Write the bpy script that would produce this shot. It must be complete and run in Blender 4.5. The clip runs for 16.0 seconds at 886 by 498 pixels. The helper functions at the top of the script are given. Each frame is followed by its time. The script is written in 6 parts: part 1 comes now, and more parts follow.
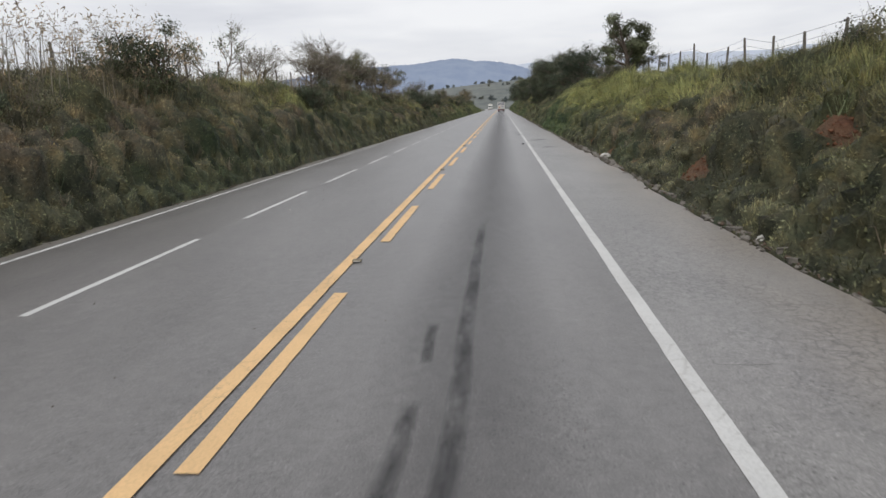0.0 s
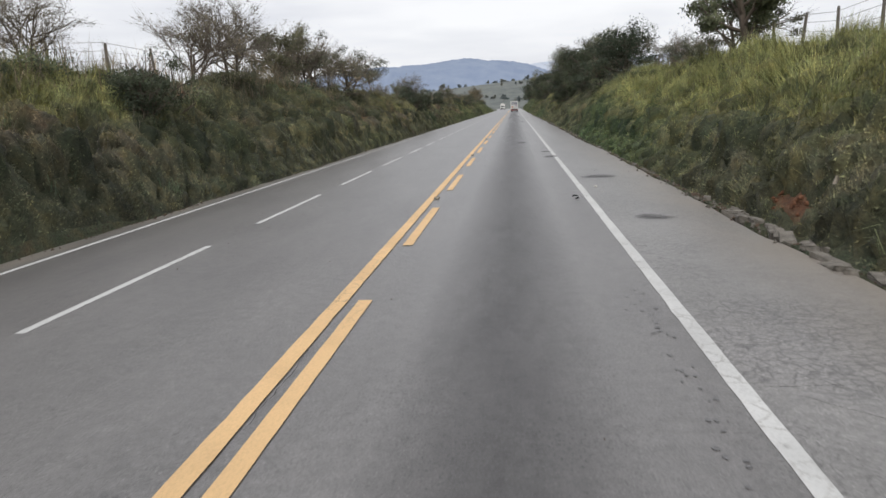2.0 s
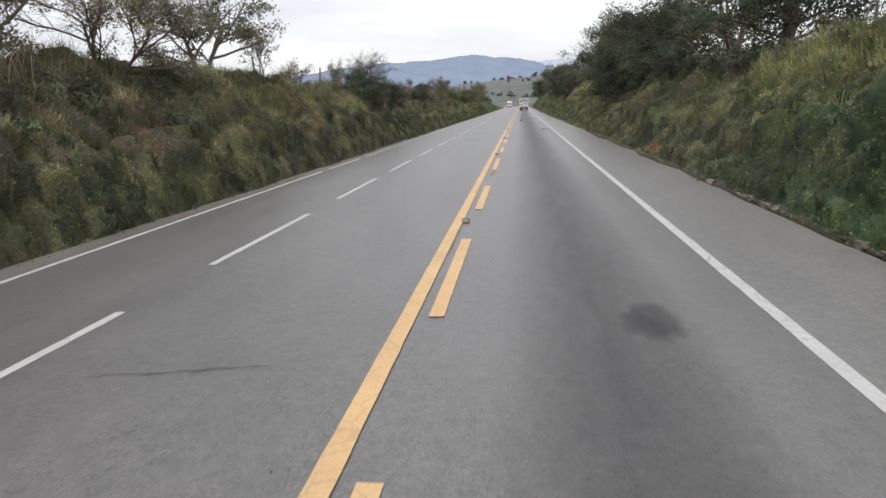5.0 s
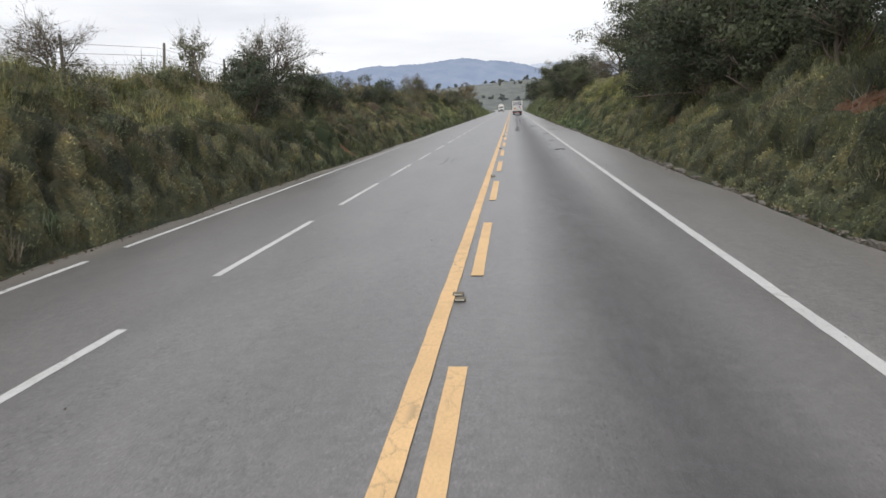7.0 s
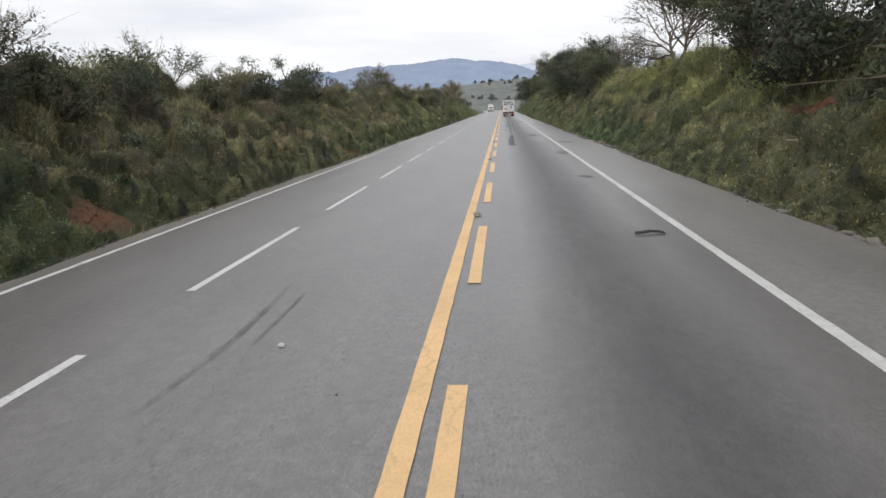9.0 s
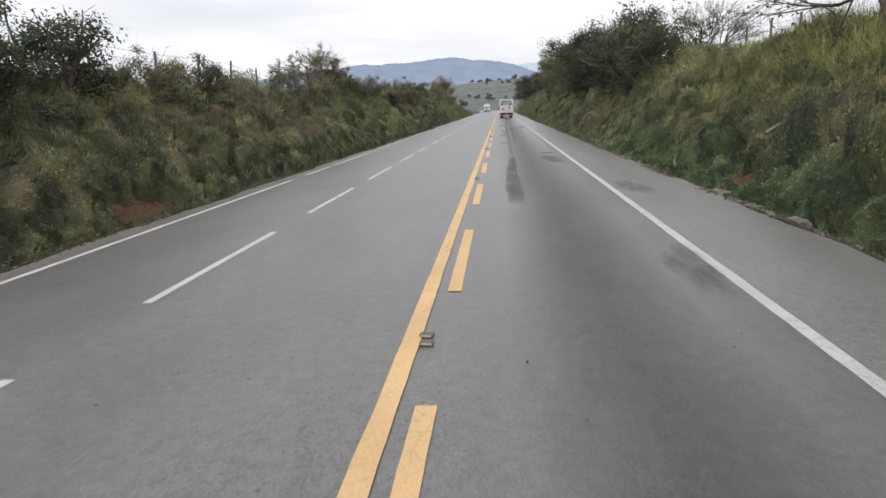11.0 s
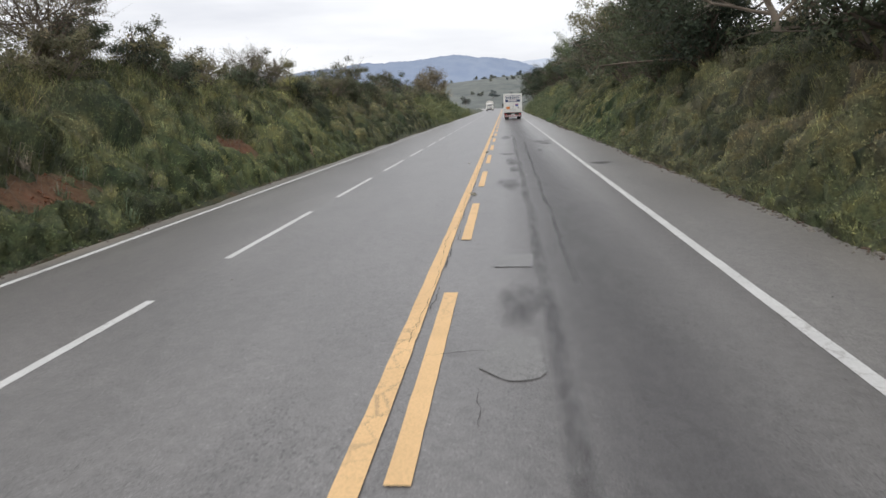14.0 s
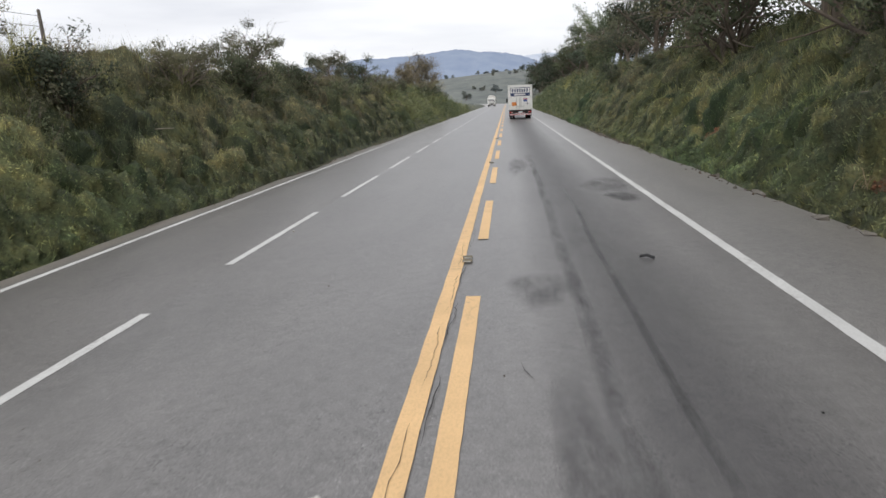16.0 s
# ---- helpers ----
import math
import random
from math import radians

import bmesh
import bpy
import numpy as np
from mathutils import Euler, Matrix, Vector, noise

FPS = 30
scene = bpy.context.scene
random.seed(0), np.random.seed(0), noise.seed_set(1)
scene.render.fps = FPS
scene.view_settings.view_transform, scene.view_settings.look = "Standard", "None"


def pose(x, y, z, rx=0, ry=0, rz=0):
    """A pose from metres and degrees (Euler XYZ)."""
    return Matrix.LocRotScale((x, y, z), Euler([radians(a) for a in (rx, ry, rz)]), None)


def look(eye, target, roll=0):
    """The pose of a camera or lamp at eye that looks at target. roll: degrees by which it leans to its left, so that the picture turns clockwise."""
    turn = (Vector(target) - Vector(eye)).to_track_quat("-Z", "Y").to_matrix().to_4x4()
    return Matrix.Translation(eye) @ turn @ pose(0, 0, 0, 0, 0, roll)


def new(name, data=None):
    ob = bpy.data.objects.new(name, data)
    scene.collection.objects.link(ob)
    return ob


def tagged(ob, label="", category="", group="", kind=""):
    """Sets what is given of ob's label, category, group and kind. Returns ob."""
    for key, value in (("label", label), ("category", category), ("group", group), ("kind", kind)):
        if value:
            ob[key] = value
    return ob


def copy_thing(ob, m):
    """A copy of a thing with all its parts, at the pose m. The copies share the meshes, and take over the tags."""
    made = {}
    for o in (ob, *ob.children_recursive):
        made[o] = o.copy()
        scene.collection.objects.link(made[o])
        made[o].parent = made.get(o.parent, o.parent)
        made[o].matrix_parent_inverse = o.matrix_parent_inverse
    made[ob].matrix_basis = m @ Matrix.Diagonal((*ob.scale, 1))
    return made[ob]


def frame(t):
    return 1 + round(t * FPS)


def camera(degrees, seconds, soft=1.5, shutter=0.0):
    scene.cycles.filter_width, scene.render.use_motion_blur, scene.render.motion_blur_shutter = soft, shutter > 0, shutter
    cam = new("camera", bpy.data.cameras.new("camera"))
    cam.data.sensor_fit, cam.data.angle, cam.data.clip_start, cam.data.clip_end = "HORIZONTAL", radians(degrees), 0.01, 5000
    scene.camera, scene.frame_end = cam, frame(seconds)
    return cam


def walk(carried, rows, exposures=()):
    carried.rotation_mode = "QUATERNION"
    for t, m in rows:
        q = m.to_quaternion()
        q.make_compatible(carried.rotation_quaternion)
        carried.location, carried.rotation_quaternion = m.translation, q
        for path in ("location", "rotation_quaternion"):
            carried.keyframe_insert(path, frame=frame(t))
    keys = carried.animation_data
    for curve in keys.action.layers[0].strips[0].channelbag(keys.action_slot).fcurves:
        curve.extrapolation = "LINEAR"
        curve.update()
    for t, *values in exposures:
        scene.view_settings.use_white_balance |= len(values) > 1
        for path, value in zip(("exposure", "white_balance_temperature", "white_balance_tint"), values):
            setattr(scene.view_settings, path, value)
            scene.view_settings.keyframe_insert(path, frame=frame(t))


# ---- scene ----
cam = camera(66.0, 16.0, soft=1.5, shutter=0.08)
PATH = [
    (0.0, look((2.227, -1.053, 2.100), (1.328, 8.699, 0.076), -2.28)),
    (0.5, look((2.221, 4.329, 2.100), (1.261, 14.078, 0.090), -2.02)),
    (1.0, look((2.212, 9.832, 2.100), (1.228, 19.577, 0.084), -2.43)),
    (1.5, look((2.152, 15.337, 2.100), (1.098, 25.075, 0.082), -2.63)),
    (2.0, look((2.022, 20.850, 2.100), (0.934, 30.584, 0.084), -2.65)),
    (2.5, look((1.910, 26.386, 2.100), (0.717, 36.098, 0.038), -1.85)),
    (3.0, look((1.792, 31.890, 2.100), (0.507, 41.590, 0.037), -2.75)),
    (3.5, look((1.613, 37.347, 2.100), (0.346, 47.055, 0.066), -3.26)),
    (4.0, look((1.449, 42.736, 2.100), (0.192, 52.444, 0.057), -2.43)),
    (6.5, look((0.827, 69.820, 2.100), (-0.246, 79.544, 0.030), -1.88)),
    (7.0, look((0.756, 75.270, 2.100), (-0.276, 85.010, 0.086), -1.94)),
    (7.5, look((0.702, 80.788, 2.100), (-0.285, 90.532, 0.079), -2.20)),
    (8.0, look((0.680, 86.364, 2.100), (-0.299, 96.104, 0.058), -2.21)),
    (8.5, look((0.666, 91.773, 2.100), (-0.259, 101.518, 0.055), -2.11)),
    (9.0, look((0.665, 97.239, 2.100), (-0.235, 106.993, 0.086), -2.13)),
    (11.5, look((0.870, 124.713, 2.100), (0.028, 134.468, 0.071), -1.51)),
    (12.0, look((0.902, 130.220, 2.100), (0.069, 139.971, 0.041), -1.81)),
    (12.5, look((0.959, 135.749, 2.100), (0.106, 145.503, 0.064), -1.95)),
    (13.0, look((0.944, 141.270, 2.100), (0.062, 151.022, 0.070), -1.65)),
    (13.5, look((0.959, 146.766, 2.100), (0.044, 156.505, 0.021), -2.27)),
    (14.0, look((0.934, 152.216, 2.100), (-0.001, 161.959, 0.052), -2.18)),
    (14.5, look((0.894, 157.680, 2.100), (-0.084, 167.422, 0.064), -1.99)),
    (15.0, look((0.817, 163.226, 2.100), (-0.206, 172.965, 0.076), -1.84)),
    (15.5, look((0.745, 168.742, 2.100), (-0.269, 178.476, 0.047), -1.39)),
    (16.0, look((0.701, 174.156, 2.100), (-0.282, 183.881, -0.011), -2.55)),
]
walk(cam, PATH, exposures=((0.0, -0.27), (1.5, -0.20), (3.5, -0.03), (16.0, -0.03)))

# ---- sky and light ----
world = bpy.data.worlds.new("overcast_sky")
scene.world = world
world.use_nodes = True
wn, wl = world.node_tree.nodes, world.node_tree.links
wn.clear()
w_out = wn.new("ShaderNodeOutputWorld")
w_bg = wn.new("ShaderNodeBackground")
w_sky = wn.new("ShaderNodeTexSky")
w_sky.sky_type = "NISHITA"
w_sky.sun_disc = False
w_sky.sun_elevation, w_sky.sun_rotation = radians(48), radians(191)
w_co = wn.new("ShaderNodeTexCoord")
w_map = wn.new("ShaderNodeMapping")
w_map.inputs["Scale"].default_value = (1.0, 1.0, 5.5)
w_noise = wn.new("ShaderNodeTexNoise")
w_noise.inputs["Scale"].default_value = 2.3
w_noise.inputs["Detail"].default_value = 5.0
w_noise.inputs["Roughness"].default_value = 0.52
w_ramp = wn.new("ShaderNodeValToRGB")
w_ramp.color_ramp.elements[0].position, w_ramp.color_ramp.elements[1].position = 0.34, 0.62
w_ramp.color_ramp.elements[0].color = (8.3, 8.45, 9.1, 1)
w_ramp.color_ramp.elements[1].color = (11.2, 11.25, 11.5, 1)
w_mix = wn.new("ShaderNodeMix")
w_mix.data_type = "RGBA"
w_mix.inputs["Factor"].default_value = 0.93
wl.new(w_co.outputs["Generated"], w_map.inputs["Vector"])
wl.new(w_map.outputs["Vector"], w_noise.inputs["Vector"])
wl.new(w_noise.outputs["Fac"], w_ramp.inputs["Fac"])
wl.new(w_sky.outputs["Color"], w_mix.inputs["A"])
wl.new(w_ramp.outputs["Color"], w_mix.inputs["B"])
wl.new(w_mix.outputs["Result"], w_bg.inputs["Color"])
w_bg.inputs["Strength"].default_value = 0.1
wl.new(w_bg.outputs["Background"], w_out.inputs["Surface"])

sun_data = bpy.data.lights.new("sun", "SUN")
sun_data.energy, sun_data.angle, sun_data.color = 1.5, radians(40), (1.0, 0.965, 0.91)
sun = new("sun", sun_data)
sun.matrix_world = look((-8, -40, 45), (0, 0, 0))

# ---- materials ----


def material(name, rough=0.8, metal=0.0, color=(0.5, 0.5, 0.5)):
    m = bpy.data.materials.new(name)
    m.use_nodes = True
    b = m.node_tree.nodes["Principled BSDF"]
    b.inputs["Roughness"].default_value, b.inputs["Metallic"].default_value = rough, metal
    b.inputs["Base Color"].default_value = (*color, 1)
    return m, m.node_tree.nodes, m.node_tree.links, b


def noise_node(n, l, scale, detail=4.0, rough=0.6, stretch=(1, 1, 1), source="Object"):
    co, mp, tx = n.new("ShaderNodeTexCoord"), n.new("ShaderNodeMapping"), n.new("ShaderNodeTexNoise")
    mp.inputs["Scale"].default_value = stretch
    tx.inputs["Scale"].default_value, tx.inputs["Detail"].default_value, tx.inputs["Roughness"].default_value = scale, detail, rough
    l.new(co.outputs[source], mp.inputs["Vector"])
    l.new(mp.outputs["Vector"], tx.inputs["Vector"])
    return tx


def ramp_node(n, l, value, stops):
    r = n.new("ShaderNodeValToRGB")
    while len(r.color_ramp.elements) < len(stops):
        r.color_ramp.elements.new(0.5)
    for e, (pos, col) in zip(r.color_ramp.elements, stops):
        e.position, e.color = pos, (*col, 1)
    l.new(value, r.inputs["Fac"])
    return r


def mix_node(n, l, a, b, fac, mode="MIX"):
    m = n.new("ShaderNodeMix")
    m.data_type, m.blend_type = "RGBA", mode
    for key, v in (("A", a), ("B", b), ("Factor", fac)):
        if isinstance(v, (int, float)):
            m.inputs[key].default_value = v
        elif isinstance(v, tuple):
            m.inputs[key].default_value = (*v, 1)
        else:
            l.new(v, m.inputs[key])
    return m.outputs["Result"]


def bump_node(n, l, b, height, strength, distance):
    u = n.new("ShaderNodeBump")
    u.inputs["Strength"].default_value, u.inputs["Distance"].default_value = strength, distance
    l.new(height, u.inputs["Height"])
    l.new(u.outputs["Normal"], b.inputs["Normal"])


G = lambda v: (v, v, v)


def asphalt(name, tint, dark, crazed=0.0, dust=(0.30, 0.25, 0.19), dust_x=None, dust_y=None):
    """Aged road surface: fine aggregate, long worn streaks, blotches and, where wanted, a net of cracks."""
    m, n, l, b = material(name, 0.36)
    b.inputs["Specular IOR Level"].default_value = 0.9
    grain = noise_node(n, l, 60, 4, 0.75)
    mottle = noise_node(n, l, 7, 4, 0.7)
    blotch = noise_node(n, l, 0.8, 5, 0.62, (1, 0.3, 1))
    streak = noise_node(n, l, 1.15, 3, 0.5, (1.0, 0.02, 1.0))
    fine = ramp_node(n, l, grain.outputs["Fac"], [(0.3, tuple(c * 0.5 for c in tint)), (0.7, tuple(c * 1.42 for c in tint))])
    s = ramp_node(n, l, streak.outputs["Fac"], [(0.32, G(dark)), (0.62, G(1.0))])
    c = mix_node(n, l, fine.outputs["Color"], s.outputs["Color"], 1.0, "MULTIPLY")
    bl = ramp_node(n, l, blotch.outputs["Fac"], [(0.3, G(0.84)), (0.7, G(1.1))])
    c = mix_node(n, l, c, bl.outputs["Color"], 1.0, "MULTIPLY")
    mo = ramp_node(n, l, mottle.outputs["Fac"], [(0.3, G(0.80)), (0.7, G(1.18))])
    c = mix_node(n, l, c, mo.outputs["Color"], 1.0, "MULTIPLY")
    pits = ramp_node(n, l, noise_node(n, l, 34, 2, 0.5).outputs["Fac"], [(0.34, G(0.4)), (0.42, G(1.0))])
    torn = ramp_node(n, l, noise_node(n, l, 0.9, 4, 0.65, (1, 0.5, 1)).outputs["Fac"], [(0.42, G(0.15)), (0.6, G(1.0))])
    c = mix_node(n, l, c, mix_node(n, l, c, pits.outputs["Color"], 1.0, "MULTIPLY"), torn.outputs["Color"])
    chips = ramp_node(n, l, noise_node(n, l, 48, 1, 0.5).outputs["Fac"], [(0.63, G(1.0)), (0.70, G(1.5))])
    c = mix_node(n, l, c, chips.outputs["Color"], 1.0, "MULTIPLY")
    if dust_x:
        co, sep, mr = n.new("ShaderNodeTexCoord"), n.new("ShaderNodeSeparateXYZ"), n.new("ShaderNodeMapRange")
        l.new(co.outputs["Object"], sep.inputs["Vector"])
        l.new(sep.outputs["X"], mr.inputs["Value"])
        mr.inputs["From Min"].default_value, mr.inputs["From Max"].default_value = dust_x
        mul = n.new("ShaderNodeMath")
        mul.operation = "MULTIPLY"
        l.new(mr.outputs["Result"], mul.inputs[0])
        d = ramp_node(n, l, noise_node(n, l, 0.7, 4, 0.6, (1, 0.5, 1)).outputs["Fac"], [(0.3, G(0.25)), (0.7, G(0.95))])
        l.new(d.outputs["Color"], mul.inputs[1])
        worn = mul.outputs["Value"]
        if dust_y:
            fade, less = n.new("ShaderNodeMapRange"), n.new("ShaderNodeMath")
            less.operation = "MULTIPLY"
            l.new(sep.outputs["Y"], fade.inputs["Value"])
            fade.inputs["From Min"].default_value, fade.inputs["From Max"].default_value = dust_y
            fade.inputs["To Min"].default_value, fade.inputs["To Max"].default_value = 1.0, 0.28
            l.new(worn, less.inputs[0])
            l.new(fade.outputs["Result"], less.inputs[1])
            worn = less.outputs["Value"]
        c = mix_node(n, l, c, dust, worn)
    height = grain.outputs["Fac"]
    if crazed:
        co, vo = n.new("ShaderNodeTexCoord"), n.new("ShaderNodeTexVoronoi")
        vo.feature = "DISTANCE_TO_EDGE"
        vo.inputs["Scale"].default_value = 8.5
        wob = noise_node(n, l, 3.0, 3)
        add = n.new("ShaderNodeVectorMath")
        add.operation = "MULTIPLY_ADD"
        l.new(wob.outputs["Color"], add.inputs[0])
        add.inputs[1].default_value = (0.30, 0.16, 0)
        l.new(co.outputs["Object"], add.inputs[2])
        l.new(add.outputs["Vector"], vo.inputs["Vector"])
        cr = ramp_node(n, l, vo.outputs["Distance"], [(0.0, G(0.25)), (0.085, G(1.0))])
        area = ramp_node(n, l, noise_node(n, l, 0.33, 3, 0.5).outputs["Fac"], [(0.40, G(0.0)), (0.54, G(crazed))])
        area = area.outputs["Color"]
        if dust_y:
            area = mix_node(n, l, (0.0, 0.0, 0.0), area, fade.outputs["Result"])
        c = mix_node(n, l, c, mix_node(n, l, c, cr.outputs["Color"], 1.0, "MULTIPLY"), area)
    l.new(c, b.inputs["Base Color"])
    bump_node(n, l, b, height, 0.45, 0.006)
    return m


MAT = {}
MAT["lane"] = asphalt("worn_grey_asphalt", (0.158, 0.151, 0.147), 0.92)
MAT["lane_left"] = asphalt("brownish_grey_asphalt", (0.160, 0.152, 0.147), 0.93, dust=(0.27, 0.24, 0.205), dust_x=(-6.62, -7.1))
MAT["shoulder"] = asphalt("crazed_dusty_asphalt", (0.226, 0.218, 0.211), 0.93, 0.7, dust=(0.30, 0.255, 0.205), dust_x=(4.5, 6.0), dust_y=(44, 62))
MAT["patch"] = asphalt("dark_patch_asphalt", (0.118, 0.116, 0.118), 0.9)
MAT["patch_rough"] = asphalt("coarse_patch_asphalt", (0.165, 0.16, 0.152), 0.9, 0.5)


def soaked(name, strength, least=0.0):
    """Thin dark film of rubber or oil that lets the asphalt show through in streaks."""
    m, n, l, b = material(name, 0.75, 0, (0.055, 0.055, 0.058))
    tr, mx, out = n.new("ShaderNodeBsdfTransparent"), n.new("ShaderNodeMixShader"), n["Material Output"]
    at = n.new("ShaderNodeAttribute")
    at.attribute_name = "cover"
    a = ramp_node(n, l, noise_node(n, l, 2.4, 7, 0.78, (1.6, 0.4, 1)).outputs["Fac"], [(0.34, G(least)), (0.7, G(strength))])
    mu = n.new("ShaderNodeMath")
    mu.operation = "MULTIPLY"
    l.new(a.outputs["Color"], mu.inputs[0])
    l.new(at.outputs["Fac"], mu.inputs[1])
    l.new(mu.outputs["Value"], mx.inputs["Fac"])
    l.new(tr.outputs["BSDF"], mx.inputs[1])
    l.new(b.outputs["BSDF"], mx.inputs[2])
    l.new(mx.outputs["Shader"], out.inputs["Surface"])
    return m


MAT["oil"] = soaked("oil_darkened_film", 0.42, 0.26)
MAT["tar_patch"] = soaked("dark_tar_patch_film", 0.6, 0.3)
MAT["rubber_mark"] = soaked("tyre_rubber_film", 0.8)
MAT["seam"] = soaked("tar_seam_film", 0.62, 0.2)
MAT["damp"] = soaked("dark_tar_film", 0.52)


def road_paint(name, color, worn, wear_at=0.36):
    m, n, l, b = material(name, 0.62)
    big = noise_node(n, l, 2.2, 6, 0.7)
    fine = noise_node(n, l, 42, 3, 0.7)
    tone = ramp_node(n, l, noise_node(n, l, 0.8, 4).outputs["Fac"], [(0.3, tuple(c * 0.8 for c in color)), (0.7, color)])
    dirt = ramp_node(n, l, fine.outputs["Fac"], [(0.34, G(0.84)), (0.56, G(1.0))])
    c = mix_node(n, l, tone.outputs["Color"], dirt.outputs["Color"], 1.0, "MULTIPLY")
    gone = ramp_node(n, l, big.outputs["Fac"], [(wear_at - 0.05, G(worn)), (wear_at + 0.03, G(0.0))])
    c = mix_node(n, l, c, (0.19, 0.18, 0.17), gone.outputs["Color"])
    co, vo = n.new("ShaderNodeTexCoord"), n.new("ShaderNodeTexVoronoi")
    vo.feature = "DISTANCE_TO_EDGE"
    vo.inputs["Scale"].default_value = 3.6
    add = n.new("ShaderNodeVectorMath")
    add.operation = "MULTIPLY_ADD"
    l.new(fine.outputs["Color"], add.inputs[0])
    add.inputs[1].default_value = (0.12, 0.12, 0)
    l.new(co.outputs["Object"], add.inputs[2])
    l.new(add.outputs["Vector"], vo.inputs["Vector"])
    line = ramp_node(n, l, vo.outputs["Distance"], [(0.0, G(0.55)), (0.03, G(0.0))])
    where = ramp_node(n, l, noise_node(n, l, 0.22, 3).outputs["Fac"], [(0.45, G(0.0)), (0.58, G(1.0))])
    c = mix_node(n, l, c, (0.13, 0.11, 0.09), mix_node(n, l, (0.0, 0.0, 0.0), line.outputs["Color"], where.outputs["Color"]))
    l.new(c, b.inputs["Base Color"])
    bump_node(n, l, b, fine.outputs["Fac"], 0.25, 0.004)
    return m


MAT["yellow"] = road_paint("yellow_road_paint", (0.82, 0.54, 0.265), 0.8, 0.34)
MAT["yellow_faded"] = road_paint("faded_yellow_paint", (0.34, 0.26, 0.14), 0.9, 0.45)
MAT["white"] = road_paint("white_road_paint", (0.63, 0.63, 0.615), 0.8, 0.36)


def earth(name):
    m, n, l, b = material(name, 0.95)
    big = noise_node(n, l, 0.9, 5, 0.65)
    mid = noise_node(n, l, 6.0, 5, 0.7)
    at = n.new("ShaderNodeAttribute")
    at.attribute_name = "bare"
    fine = noise_node(n, l, 26, 6, 0.78)
    tone = noise_node(n, l, 1.6, 4, 0.6)
    leaf_tone = ramp_node(n, l, fine.outputs["Fac"], [(0.34, (0.026, 0.029, 0.017)), (0.48, (0.075, 0.082, 0.045)), (0.60, (0.132, 0.140, 0.078)), (0.72, (0.20, 0.195, 0.122))])
    hue = ramp_node(n, l, tone.outputs["Fac"], [(0.32, (0.62, 0.78, 0.72)), (0.52, (1.0, 1.0, 1.0)), (0.70, (1.35, 1.12, 0.85))])
    litter = n.new("ShaderNodeMix")
    litter.data_type, litter.blend_type = "RGBA", "MULTIPLY"
    litter.inputs["Factor"].default_value = 1.0
    l.new(leaf_tone.outputs["Color"], litter.inputs["A"])
    l.new(hue.outputs["Color"], litter.inputs["B"])
    red = ramp_node(n, l, mid.outputs["Fac"], [(0.3, (0.105, 0.050, 0.030)), (0.55, (0.235, 0.10, 0.052)), (0.75, (0.245, 0.16, 0.108))])
    add = n.new("ShaderNodeMath")
    add.operation = "ADD"
    spot = ramp_node(n, l, big.outputs["Fac"], [(0.58, G(0.0)), (0.74, G(0.4))])
    l.new(spot.outputs["Color"], add.inputs[0])
    l.new(at.outputs["Fac"], add.inputs[1])
    add.use_clamp = True
    c = mix_node(n, l, litter.outputs["Result"], red.outputs["Color"], add.outputs["Value"])
    # far pasture: distance haze is put into its colour as a grey-green
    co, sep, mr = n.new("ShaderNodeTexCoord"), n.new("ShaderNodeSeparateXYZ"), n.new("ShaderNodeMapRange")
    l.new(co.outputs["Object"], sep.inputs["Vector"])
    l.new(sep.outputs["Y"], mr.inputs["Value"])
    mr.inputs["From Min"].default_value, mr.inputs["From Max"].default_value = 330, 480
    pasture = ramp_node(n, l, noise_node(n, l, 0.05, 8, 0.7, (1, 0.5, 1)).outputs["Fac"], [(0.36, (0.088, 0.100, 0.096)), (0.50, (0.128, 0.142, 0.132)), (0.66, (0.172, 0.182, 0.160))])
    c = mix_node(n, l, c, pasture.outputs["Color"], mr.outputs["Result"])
    l.new(c, b.inputs["Base Color"])
    bump_node(n, l, b, fine.outputs["Fac"], 0.9, 0.10)
    return m


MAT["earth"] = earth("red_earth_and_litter")


